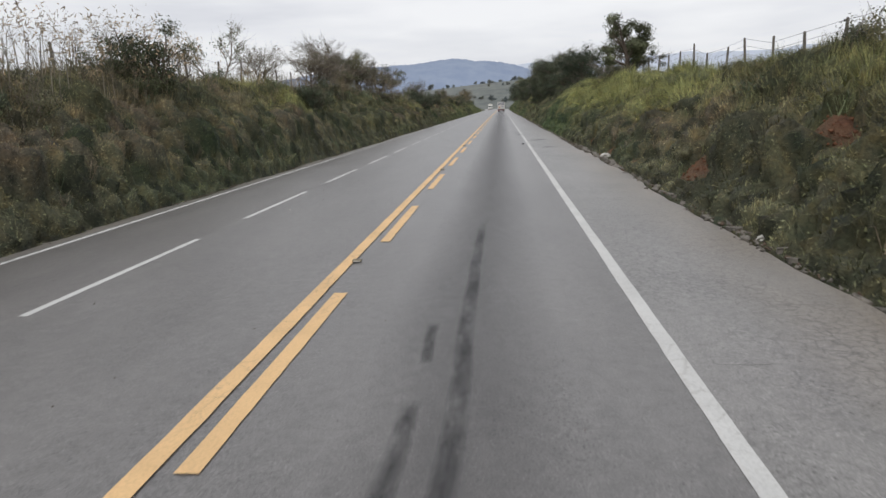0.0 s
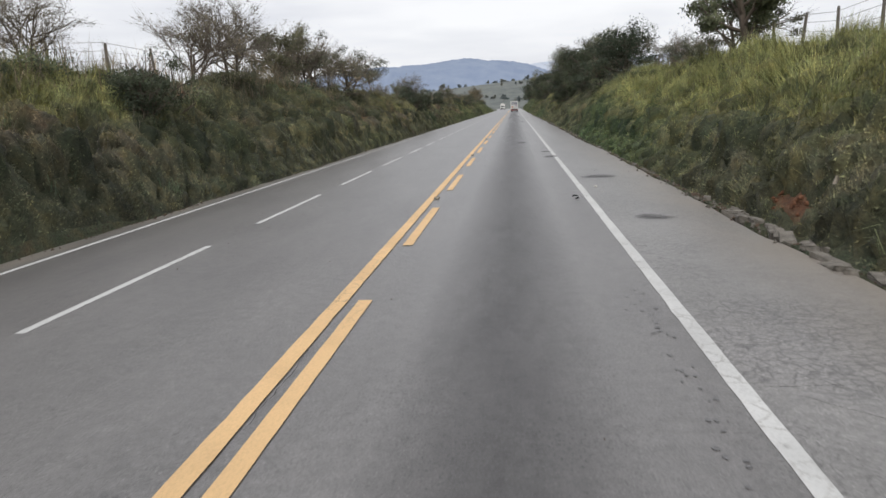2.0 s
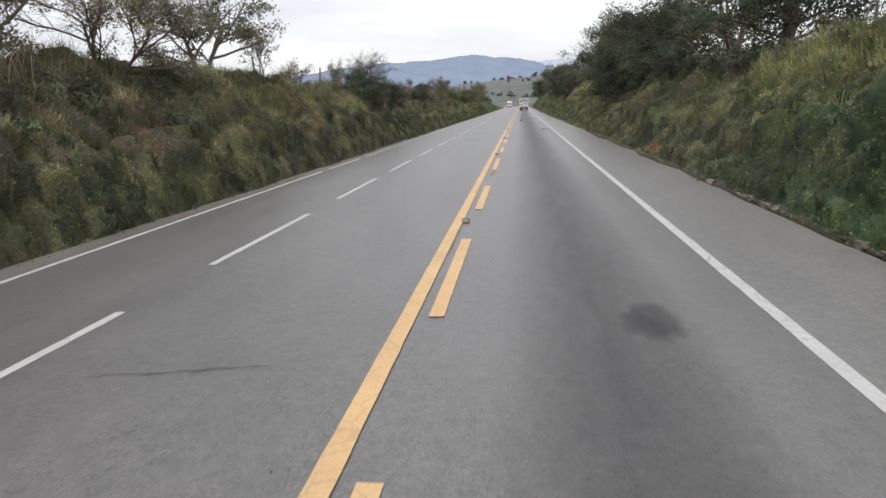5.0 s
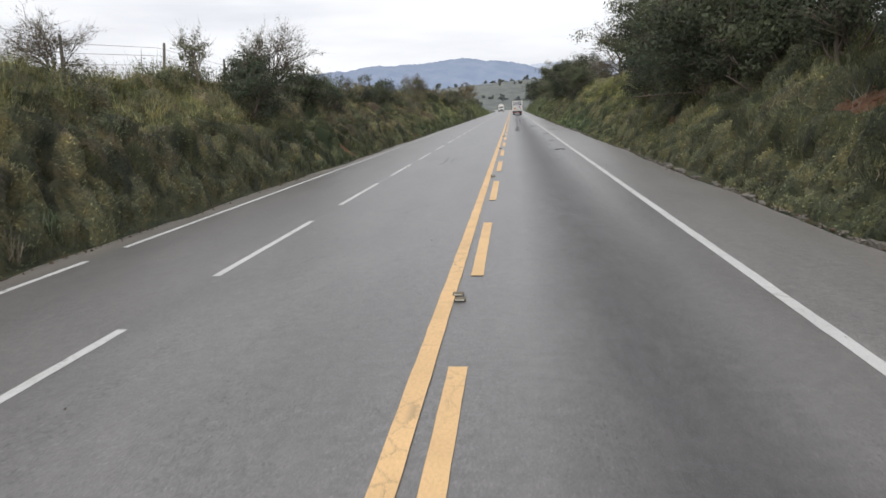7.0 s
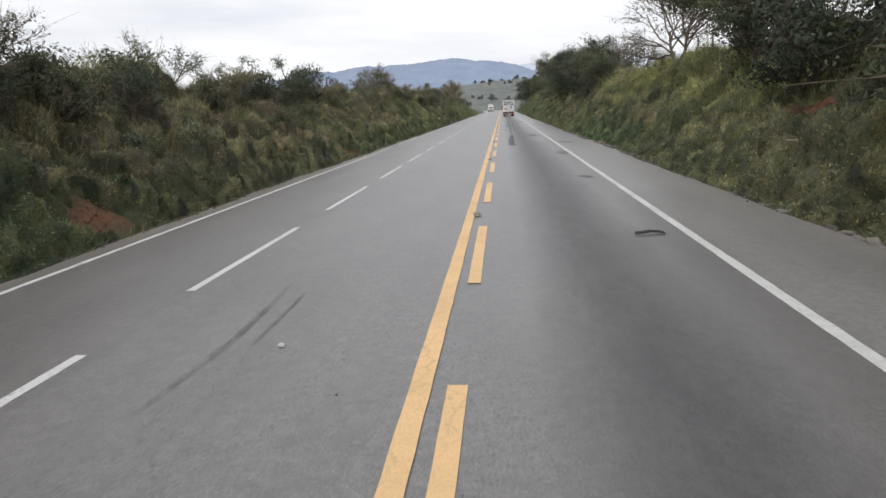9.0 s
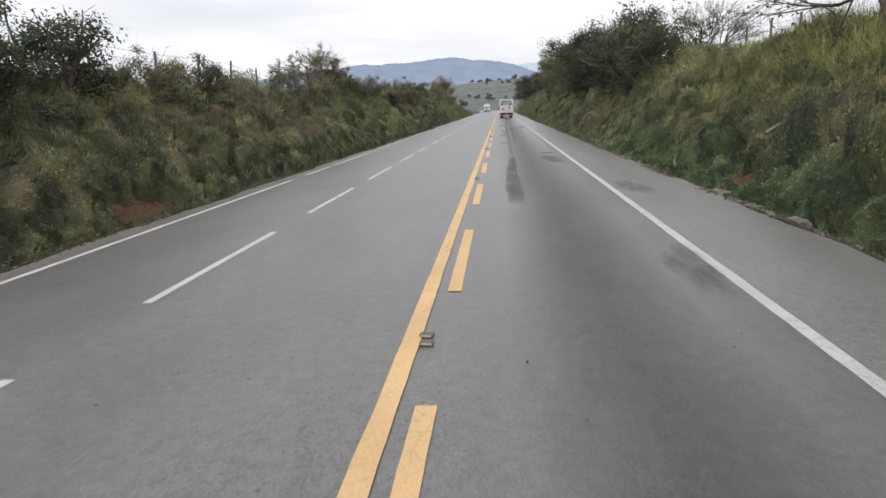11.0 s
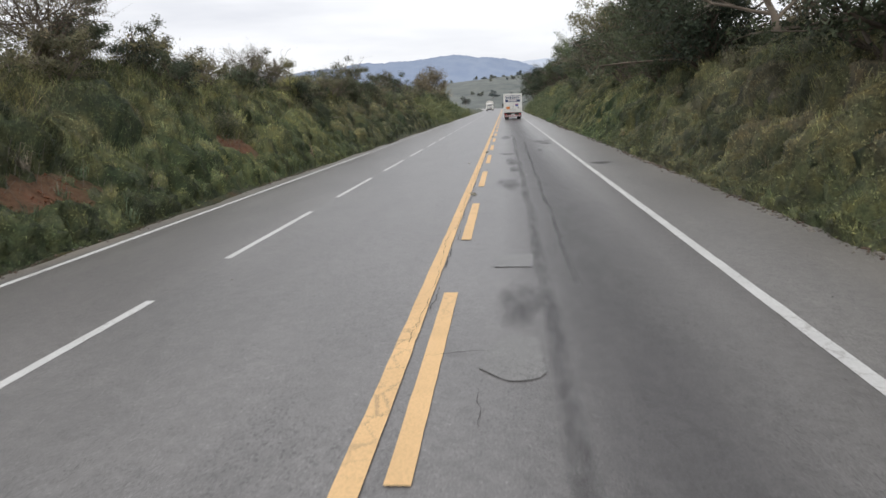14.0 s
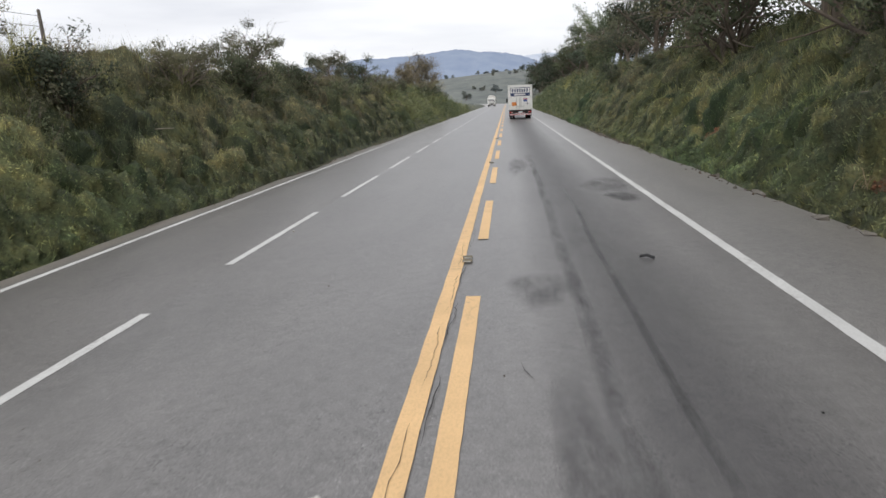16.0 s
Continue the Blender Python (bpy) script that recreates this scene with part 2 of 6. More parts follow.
def leafy(name, dark, light, gloss=0.62, through_light=0.3):
    """Foliage: each leaf differs a little, each plant differs a little more."""
    m, n, l, b = material(name, gloss)
    geo, inf = n.new("ShaderNodeNewGeometry"), n.new("ShaderNodeObjectInfo")
    mean = tuple((a + c) / 2 for a, c in zip(dark, light))
    dark, light = (tuple(0.55 * a + 0.45 * c for a, c in zip(q, mean)) for q in (dark, light))
    r = ramp_node(n, l, geo.outputs["Random Per Island"], [(0.0, dark), (0.6, tuple((a + c) / 2 for a, c in zip(dark, light))), (1.0, light)])
    v = ramp_node(n, l, inf.outputs["Random"], [(0.0, (0.72, 0.76, 0.8)), (1.0, (1.22, 1.12, 0.95))])
    patch = ramp_node(n, l, noise_node(n, l, 0.3, 4, 0.6).outputs["Fac"], [(0.33, (0.56, 0.63, 0.65)), (0.5, (1.0, 1.0, 0.96)), (0.67, (1.36, 1.24, 1.04))])
    clump = ramp_node(n, l, noise_node(n, l, 1.5, 3, 0.6).outputs["Fac"], [(0.35, G(0.48)), (0.52, G(1.0)), (0.66, G(1.32))])
    c = mix_node(n, l, r.outputs["Color"], v.outputs["Color"], 1.0, "MULTIPLY")
    c = mix_node(n, l, c, patch.outputs["Color"], 1.0, "MULTIPLY")
    c = mix_node(n, l, c, clump.outputs["Color"], 1.0, "MULTIPLY")
    fine = noise_node(n, l, 16, 4, 0.7)
    tuft = ramp_node(n, l, fine.outputs["Fac"], [(0.34, G(0.55)), (0.5, G(1.0)), (0.66, G(1.3))])
    c = mix_node(n, l, c, tuft.outputs["Color"], 1.0, "MULTIPLY")
    l.new(c, b.inputs["Base Color"])
    bump_node(n, l, b, fine.outputs["Fac"], 0.5, 0.05)
    b.inputs["Specular IOR Level"].default_value = 0.3
    tl, mx = n.new("ShaderNodeBsdfTranslucent"), n.new("ShaderNodeMixShader")
    l.new(c, tl.inputs["Color"])
    mx.inputs["Fac"].default_value = through_light
    l.new(b.outputs["BSDF"], mx.inputs[1])
    l.new(tl.outputs["BSDF"], mx.inputs[2])
    l.new(mx.outputs["Shader"], n["Material Output"].inputs["Surface"])
    return m


def undergrowth(name, tone=1.0):
    """Low plants of the banks: dull olive, where lush green, where dry brown, where open straw-coloured."""
    m, n, l, b = material(name, 0.7)
    at, sep, geo = n.new("ShaderNodeAttribute"), n.new("ShaderNodeSeparateColor"), n.new("ShaderNodeNewGeometry")
    at.attribute_name = "growth"
    l.new(at.outputs["Color"], sep.inputs["Color"])
    c = mix_node(n, l, (0.122, 0.124, 0.074), (0.070, 0.120, 0.050), sep.outputs["Green"])
    c = mix_node(n, l, c, (0.150, 0.108, 0.080), sep.outputs["Red"])
    c = mix_node(n, l, c, (0.212, 0.218, 0.086), sep.outputs["Blue"])
    hue = ramp_node(n, l, noise_node(n, l, 2.6, 4, 0.65).outputs["Fac"], [(0.33, (0.62, 0.72, 0.74)), (0.5, (1.0, 1.0, 1.0)), (0.67, (1.32, 1.16, 0.98))])
    fine = noise_node(n, l, 15, 5, 0.72)
    tuft = ramp_node(n, l, fine.outputs["Fac"], [(0.34, G(0.45)), (0.5, G(1.0)), (0.68, G(1.4))])
    each = ramp_node(n, l, geo.outputs["Random Per Island"], [(0.0, G(0.75)), (1.0, G(1.28))])
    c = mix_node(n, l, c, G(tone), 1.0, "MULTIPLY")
    own = n.new("ShaderNodeCombineColor")
    for q in ("Red", "Green", "Blue"):
        l.new(at.outputs["Alpha"], own.inputs[q])
    c = mix_node(n, l, c, own.outputs["Color"], 1.0, "MULTIPLY")
    for q in (hue, tuft, each):
        c = mix_node(n, l, c, q.outputs["Color"], 1.0, "MULTIPLY")
    l.new(c, b.inputs["Base Color"])
    bump_node(n, l, b, fine.outputs["Fac"], 0.8, 0.07)
    b.inputs["Specular IOR Level"].default_value = 0.25
    return m


# one undergrowth in two tones: bright plants, and gaps with shade in the colour
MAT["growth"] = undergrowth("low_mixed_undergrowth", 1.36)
MAT["shaded_growth"] = undergrowth("dead_thatch_under_the_plants", 0.5)
MAT["grass"] = leafy("roadside_grass", (0.104, 0.142, 0.077), (0.310, 0.347, 0.202))
MAT["dry_grass"] = leafy("tall_yellowing_grass", (0.194, 0.218, 0.109), (0.488, 0.491, 0.261))
MAT["weeds"] = leafy("low_broadleaf_weeds", (0.091, 0.134, 0.083), (0.268, 0.334, 0.209))
MAT["shrub"] = leafy("shrub_leaves", (0.093, 0.122, 0.077), (0.282, 0.318, 0.199))
MAT["shrub_olive"] = leafy("olive_shrub_leaves", (0.133, 0.136, 0.090), (0.325, 0.315, 0.208))
MAT["dark_leaf"] = leafy("dark_green_leaves", (0.051, 0.067, 0.046), (0.154, 0.182, 0.118))
MAT["tree_leaf"] = leafy("tree_leaves", (0.084, 0.109, 0.074), (0.247, 0.271, 0.178))
MAT["pale_leaf"] = leafy("sparse_brownish_leaves", (0.157, 0.140, 0.105), (0.364, 0.326, 0.244))
MAT["bamboo"] = leafy("bamboo_leaves", (0.098, 0.134, 0.083), (0.258, 0.294, 0.182))
MAT["olive_grass"] = leafy("olive_brown_grass", (0.125, 0.128, 0.075), (0.310, 0.300, 0.185))
# valley trees: distance haze is mixed into this grey leaf colour
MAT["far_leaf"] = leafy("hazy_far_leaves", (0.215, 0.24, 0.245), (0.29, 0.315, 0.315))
MAT["dead_leaf"] = leafy("dead_brown_stalks", (0.210, 0.160, 0.121), (0.502, 0.431, 0.342))


def plain(name, color, rough=0.6, metal=0.0, grime=0.25, scale=6.0, bump=0.1):
    m, n, l, b = material(name, rough, metal)
    a = noise_node(n, l, scale, 6, 0.65)
    f = noise_node(n, l, scale * 14, 3, 0.6)
    r = ramp_node(n, l, a.outputs["Fac"], [(0.3, tuple(c * (1 - grime) for c in color)), (0.65, color)])
    d = ramp_node(n, l, f.outputs["Fac"], [(0.3, G(1 - grime * 0.5)), (0.7, G(1.0))])
    l.new(mix_node(n, l, r.outputs["Color"], d.outputs["Color"], 1.0, "MULTIPLY"), b.inputs["Base Color"])
    if bump:
        bump_node(n, l, b, f.outputs["Fac"], bump, 0.01)
    return m


MAT["twig"] = plain("grey_dry_twigs", (0.30, 0.265, 0.225), 0.92, 0, 0.5, 3, 0)
MAT["bark"] = plain("grey_brown_bark", (0.17, 0.135, 0.105), 0.92, 0, 0.5, 5, 0.6)
MAT["pale_bark"] = plain("pale_twig_bark", (0.26, 0.215, 0.17), 0.92, 0, 0.4, 5, 0.5)
MAT["soil"] = plain("reddish_earth_clods", (0.15, 0.105, 0.075), 0.95, 0, 0.5, 3, 0.4)
MAT["post"] = plain("weathered_grey_wood", (0.20, 0.175, 0.15), 0.9, 0, 0.45, 4, 0.5)
MAT["wire"] = plain("rusty_fence_wire", (0.20, 0.17, 0.15), 0.6, 0.6, 0.4, 20, 0)
MAT["concrete"] = plain("broken_stained_concrete", (0.27, 0.245, 0.21), 0.92, 0, 0.65, 3.5, 0.6)
MAT["box_white"] = plain("dusty_white_truck_panel", (0.74, 0.735, 0.71), 0.5, 0, 0.16, 1.5, 0.04)
MAT["navy"] = plain("navy_blue_vinyl", (0.020, 0.035, 0.11), 0.5, 0, 0.25, 6, 0)
MAT["black"] = plain("black_rubber", (0.022, 0.022, 0.024), 0.8, 0, 0.4, 8, 0.15)
MAT["chassis"] = plain("dirty_black_chassis_steel", (0.030, 0.028, 0.027), 0.75, 0.2, 0.4, 5, 0.15)
MAT["orange"] = plain("orange_warning_plate", (0.62, 0.21, 0.045), 0.55, 0, 0.2, 5, 0)
MAT["red"] = plain("red_cab_paint", (0.36, 0.035, 0.03), 0.35, 0, 0.2, 4, 0)
MAT["stripe_red"] = plain("red_reflective_strip", (0.42, 0.05, 0.05), 0.4, 0, 0.25, 9, 0)
MAT["stripe_white"] = plain("white_reflective_strip", (0.72, 0.70, 0.70), 0.4, 0, 0.25, 9, 0)
MAT["lamp_red"] = plain("red_lamp_plastic", (0.40, 0.03, 0.03), 0.25, 0, 0.1, 9, 0)
MAT["steel"] = plain("galvanised_steel", (0.42, 0.42, 0.42), 0.45, 0.8, 0.25, 9, 0)
MAT["sticker_blue"] = plain("blue_sticker", (0.045, 0.09, 0.30), 0.5, 0, 0.15, 9, 0)
MAT["litter"] = plain("dirty_white_plastic", (0.66, 0.64, 0.60), 0.55, 0, 0.3, 8, 0.1)
MAT["stud"] = plain("worn_yellow_stud_plastic", (0.22, 0.185, 0.12), 0.6, 0, 0.5, 30, 0.2)
MAT["reflector"] = plain("pale_stud_reflector", (0.58, 0.56, 0.50), 0.3, 0, 0.2, 30, 0)
MAT["dead_wood"] = plain("bleached_dead_wood", (0.36, 0.31, 0.25), 0.9, 0, 0.4, 6, 0.4)


def glass(name):
    m, n, l, b = material(name, 0.08, 0, (0.02, 0.025, 0.03))
    b.inputs["Coat Weight"].default_value = 0.6
    return m


MAT["windscreen"] = glass("dark_windscreen_glass")


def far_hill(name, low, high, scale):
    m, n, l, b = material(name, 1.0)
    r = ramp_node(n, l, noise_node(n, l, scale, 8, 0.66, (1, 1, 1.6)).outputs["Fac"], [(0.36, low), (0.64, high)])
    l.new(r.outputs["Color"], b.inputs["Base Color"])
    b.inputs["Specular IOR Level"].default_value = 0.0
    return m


# the hills' base colours carry the haze: blue, then paler farther off
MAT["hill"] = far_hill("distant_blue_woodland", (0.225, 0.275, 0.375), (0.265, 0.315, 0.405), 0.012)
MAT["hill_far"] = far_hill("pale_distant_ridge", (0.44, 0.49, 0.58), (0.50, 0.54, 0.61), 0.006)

# ---- building helpers ----
RNG = np.random.default_rng(7)


OUTWARD = {}


def mesh_from(name, verts, faces, mat, smooth=False, outward=None):
    """A mesh from arrays of vertices and of equal-sized faces; outward: a shading normal for each vertex."""
    verts, faces = np.asarray(verts, dtype=np.float32), np.asarray(faces, dtype=np.int32)
    me = bpy.data.meshes.new(name)
    k = faces.shape[1]
    me.vertices.add(len(verts))
    me.vertices.foreach_set("co", verts.ravel())
    me.loops.add(faces.size)
    me.loops.foreach_set("vertex_index", faces.ravel())
    me.polygons.add(len(faces))
    me.polygons.foreach_set("loop_start", np.arange(0, faces.size, k, dtype=np.int32))
    me.polygons.foreach_set("loop_total", np.full(len(faces), k, dtype=np.int32))
    if smooth or outward is not None:
        me.polygons.foreach_set("use_smooth", np.ones(len(faces), dtype=bool))
    me.update(calc_edges=True)
    if outward is not None:
        me.normals_split_custom_set_from_vertices(outward.tolist())
        OUTWARD[me.name] = outward
    me.materials.append(mat)
    return me


def part(name, bm, mat, parent, label=""):
    me = bpy.data.meshes.new(name)
    bm.to_mesh(me)
    bm.free()
    me.materials.append(mat)
    ob = new(name, me)
    ob.parent = parent
    return tagged(ob, label)


def part_mesh(name, me, parent, label=""):
    ob = new(name, me)
    ob.parent = parent
    return tagged(ob, label)


def box(bm, x0, y0, z0, x1, y1, z1, bevel=0.0, turn=None):
    r = bmesh.ops.create_cube(bm, size=1.0)
    bmesh.ops.scale(bm, verts=r["verts"], vec=(x1 - x0, y1 - y0, z1 - z0))
    if bevel:
        e = list({e for v in r["verts"] for e in v.link_edges})
        out = bmesh.ops.bevel(bm, geom=e, offset=bevel, segments=2, affect="EDGES", profile=0.7)
        vs = list({v for f in out["faces"] for v in f.verts} | {v for v in r["verts"] if v.is_valid})
    else:
        vs = r["verts"]
    if turn is not None:
        bmesh.ops.transform(bm, matrix=turn, verts=vs)
    bmesh.ops.translate(bm, verts=vs, vec=((x0 + x1) / 2, (y0 + y1) / 2, (z0 + z1) / 2))
    return bm


def one_box(*a, **k):
    return box(bmesh.new(), *a, **k)


def lathe(bm, profile, segs, axis_x, cy, cz):
    """Turns (x, radius) pairs round an axis that runs along x."""
    rings = []
    for x, r in profile:
        rings.append([bm.verts.new((axis_x + x, cy + r * math.cos(a), cz + r * math.sin(a)))
                      for a in (2 * math.pi * i / segs for i in range(segs))])
    for a, b in zip(rings, rings[1:]):
        for i in range(segs):
            f = bm.faces.new((a[i], a[(i + 1) % segs], b[(i + 1) % segs], b[i]))
            f.smooth = True
    bm.faces.new(rings[0])
    bm.faces.new(rings[-1][::-1])
    bmesh.ops.recalc_face_normals(bm, faces=bm.faces)
    return bm


# ---- the lie of the land ----
WAVES = [(*(RNG.normal(0, 1, 2) * k), RNG.uniform(0, 6.28), 1 / k ** 0.8) for k in (0.06, 0.1, 0.16, 0.25, 0.4, 0.6, 0.9, 1.3, 1.9, 2.7, 3.4) for _ in range(4)]


def rough(x, y, lo=0.0, hi=99.0):
    """Soft random relief between about -1 and 1."""
    s, tot = 0, 0
    for kx, ky, ph, amp in WAVES:
        k = math.hypot(kx, ky)
        if lo <= k <= hi:
            s = s + amp * np.sin(kx * x + ky * y + ph)
            tot += amp * amp
    return s / math.sqrt(tot + 1e-6)


ROAD_LEFT, ROAD_RIGHT = -7.33, 5.88
FOOT_LEFT, FOOT_RIGHT = -7.5, 6.35
BEND = 430.0


def centre(y):
    """The road runs straight and then bends to the left, far off."""
    d = np.maximum(np.asarray(y, dtype=float) - BEND, 0)
    return -d * d / 700.0


def surface(x):
    """Height of the road's surface across it: flat on one side, falling away on the other."""
    return np.interp(x, [-8, -6.59, -3.4, 0, 3.85, 6.2], [-0.37, -0.283, -0.098, 0, 0, -0.05])


def bank_left(y):
    return np.interp(y, [-40, 20, 60, 100, 150, 200, 250, 290, 315, 400], [3.2, 3.2, 3.6, 3.5, 3.1, 3.25, 3.4, 3.0, 0.6, 0.3])


def bank_right(y):
    return np.interp(y, [-40, 10, 40, 80, 110, 135, 150, 165, 200, 260, 340, 420, 520], [2.8, 2.8, 3.1, 3.3, 3.6, 3.9, 4.1, 3.7, 4.0, 4.2, 3.6, 2.6, 0.4])


def land(x, y):
    x, y = np.asarray(x, dtype=float), np.asarray(y, dtype=float)
    u = x - centre(y)
    wob = 0.12 * rough(x * 0.3, y, 0.3, 3)
    dl, dr = np.maximum(FOOT_LEFT - wob - u, 0), np.maximum(u - FOOT_RIGHT - wob, 0)
    sl, sr = np.clip(dl / 4.4, 0, 1), np.clip(dr / 4.3, 0, 1)
    z = np.where(u < 0, bank_left(y) * (0.35 * sl * sl + 0.65 * (1 - (1 - sl) ** 1.55)), bank_right(y) * (0.3 * sr * sr + 0.7 * (1 - (1 - sr) ** 1.5)))
    s = np.maximum(sl, sr)
    z = z + (rough(x, y, 0.3, 9) * 0.27 + rough(x * 1.9, y * 1.9, 1.2, 9) * 0.13) * np.minimum(s * 4, 1) + rough(x * 0.5, y * 0.5) * 0.2 * s
    z = z + np.where(u < 0, -0.36, -0.08) * (1 - np.minimum(s * 3, 1))
    on_road = (u > ROAD_LEFT - 0.1) & (u < ROAD_RIGHT + 0.1)
    z = np.where(on_road, -0.75, z)
    far = np.clip((y - 480) / 500, 0, 1)
    far = far * far * (3 - 2 * far)
    z = z + far * (34 * np.exp(-((x - 60) / 330) ** 2) + 16 + 9 * rough(x * 0.03, y * 0.03)) * np.clip((y - 480) / 900, 0, 1)
    side = np.clip((np.abs(u) - 25) / 200, 0, 1)
    return z + side * (-3.0 + 2.5 * rough(x * 0.05, y * 0.05)) * (1 - far)


BARE = [(6.72, 27.5, 0.22, 1.5), (6.7, 33.0, 0.18, 1.0), (7.0, 15.9, 0.4, 1.1), (6.6, 21.8, 0.28, 0.8), (6.65, 82.3, 0.4, 2.4), (8.4, 91.7, 0.45, 1.5), (8.2, 106.4, 0.6, 2.0), (8.5, 115.2, 0.6, 2.6), (6.75, 136.2, 0.25, 0.8), (8.6, 143, 0.5, 1.4),
        (-8.0, 111.0, 0.3, 0.9), (-12.0, 47, 0.9, 3.0), (-8.8, 127.9, 0.5, 1.1), (-7.9, 135.1, 0.35, 1.2), (-8.9, 165.6, 0.55, 1.8), (-8.9, 176.4, 0.5, 1.5), (-9.4, 150, 0.5, 1.6), (8.3, 12, 0.35, 1.1), (7.4, 197, 0.4, 1.5), (7.0, 186, 0.35, 0.7), (-9.2, 72, 0.4, 1.4)]


def bareness(x, y):
    b = np.zeros(np.shape(x))
    for cx, cy, rx, ry in BARE:
        b = np.maximum(b, np.exp(-(((x - cx) / rx) ** 2 + ((y - cy) / ry) ** 2) * 0.9))
    return np.clip(b * 0.95 + 0.18 * rough(x * 1.5, y * 1.5, 0.5, 9) * (b > 0.15), 0, 1)


def sheet(name, xs, ys, zfun, mat, shift=None, smooth=True):
    gx, gy = np.meshgrid(xs, ys)
    px = gx + (shift(gy) if shift else 0)
    v = np.stack([px, gy, zfun(px, gy, gx)], -1).reshape(-1, 3)
    nx, ny = len(xs), len(ys)
    i = (np.arange(ny - 1)[:, None] * nx + np.arange(nx - 1)[None]).ravel()
    return mesh_from(name, v, np.stack([i, i + 1, i + nx + 1, i + nx], -1), mat, smooth)


gxs = np.concatenate([-np.geomspace(2600, 22, 26), np.arange(-20, -13, 1.0), np.arange(-13, ROAD_LEFT - 0.15, 0.42), [ROAD_LEFT - 0.12, ROAD_LEFT - 0.08, -3, 0, 3, ROAD_RIGHT + 0.08, ROAD_RIGHT + 0.12],
                      np.arange(ROAD_RIGHT + 0.4, 12, 0.42), np.arange(12, 20, 1.0), np.geomspace(20, 2600, 26)])
gys = np.concatenate([[-400, -200, -100, -60], np.concatenate([np.arange(-40, 0, 2.0), np.arange(0, 240, 0.5), np.arange(240, 300, 1.2)]), np.arange(300, 520, 3), np.geomspace(520, 4600, 60)])
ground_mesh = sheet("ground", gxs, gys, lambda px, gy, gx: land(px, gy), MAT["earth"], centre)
gv = np.empty(len(ground_mesh.vertices) * 3, dtype=np.float32)
ground_mesh.vertices.foreach_get("co", gv)
gv = gv.reshape(-1, 3)
ground_mesh.attributes.new("bare", "FLOAT", "POINT").data.foreach_set("value", bareness(gv[:, 0], gv[:, 1]).astype(np.float32))
ground = tagged(new("ground", ground_mesh), "red earth banks and pasture under the roadside plants", "ground", kind="structure")

# road, in strips that meet edge to edge
rys = np.concatenate([np.arange(-60, 430, 5.0), np.arange(430, 640, 6.0)])


def road_strip(name, x0, x1, mat, label, cat, nx=4, ragged=0.0):
    xs = np.linspace(x0, x1, nx)
    me = sheet(name, xs, rys if not ragged else np.concatenate([np.arange(-60, 300, 0.5), np.arange(300, 640, 5.0)]),
               lambda px, gy, gx: surface(gx), mat, centre)
    if ragged:
        v = np.empty(len(me.vertices) * 3, dtype=np.float32)
        me.vertices.foreach_get("co", v)
        v = v.reshape(-1, 3)
        edge = v[:, 0] - centre(v[:, 1]) > x1 - 0.01 if x1 > 0 else v[:, 0] - centre(v[:, 1]) < x0 + 0.01
        v[edge, 0] += ragged * rough(v[edge, 0] * 0, v[edge, 1], 0.4, 9)
        v[edge, 2] -= 0.01
        me.vertices.foreach_set("co", v.ravel())
    return tagged(new(name, me), label, cat, kind="structure")


road = road_strip("road", -3.4, 3.62, MAT["lane"], "worn grey asphalt carriageway with painted lane lines", "road", 6)
road_outer = road_strip("road_outer_lane", ROAD_LEFT, -3.4, MAT["lane_left"], "grey asphalt outer lane beside the grassy bank", "road", 6, 0.13)
shoulder = road_strip("road_shoulder", 3.62, ROAD_RIGHT, MAT["shoulder"], "cracked dusty asphalt shoulder beside the bank", "road shoulder", 5, 0.09)


def stripe_mesh(name, width, length, mat, jag=0.0018, step=0.22):
    """A painted stripe with slightly uneven edges, laid along y from 0."""
    k = max(2, int(length / step))
    y = np.linspace(0, length, k + 1)
    a = -width / 2 + RNG.normal(0, jag, k + 1)
    b = width / 2 + RNG.normal(0, jag, k + 1)
    v = np.concatenate([np.stack([a, y, y * 0], -1), np.stack([b, y, y * 0], -1)])
    i = np.arange(k)
    return mesh_from(name, v, np.stack([i, i + k + 1, i + k + 2, i + 1], -1), mat)


def long_line(name, x, width, mat, y0, y1, label, gaps=()):
    y = np.concatenate([np.arange(y0, min(y1, 300), 0.3), np.arange(max(y0, 300), y1, 3.0)])
    off = 0.0015 * rough(y * 0, y, 0.2, 9)
    a, b = x - width / 2 + off + RNG.normal(0, 0.003, len(y)), x + width / 2 + off + RNG.normal(0, 0.003, len(y))
    z = surface(np.full(len(y), x)) + 0.004
    v = np.concatenate([np.stack([a + centre(y), y, z], -1), np.stack([b + centre(y), y, z], -1)])
    k = len(y)
    i = np.arange(k - 1)
    for g0, g1 in gaps:
        i = i[(y[i] < g0) | (y[i] > g1)]
    ob = new(name, mesh_from(name, v, np.stack([i, i + k, i + k + 1, i + 1], -1), mat))
    return tagged(ob, label, "road marking", kind="structure")


long_line("solid_yellow_line", 0.0, 0.17, MAT["yellow"], -60, 600, "solid yellow centre line, worn thermoplastic paint")
long_line("right_edge_line", 3.623, 0.15, MAT["white"], -60, 600, "solid white edge line beside the shoulder", [(48.8, 49.3), (51.9, 52.1)])
long_line("left_edge_line", -6.594, 0.12, MAT["white"], -60, 600, "solid white edge line beside the grassy bank", [(79.5, 80.4), (86, 87.2), (143, 144.6), (148.4, 149.2)])

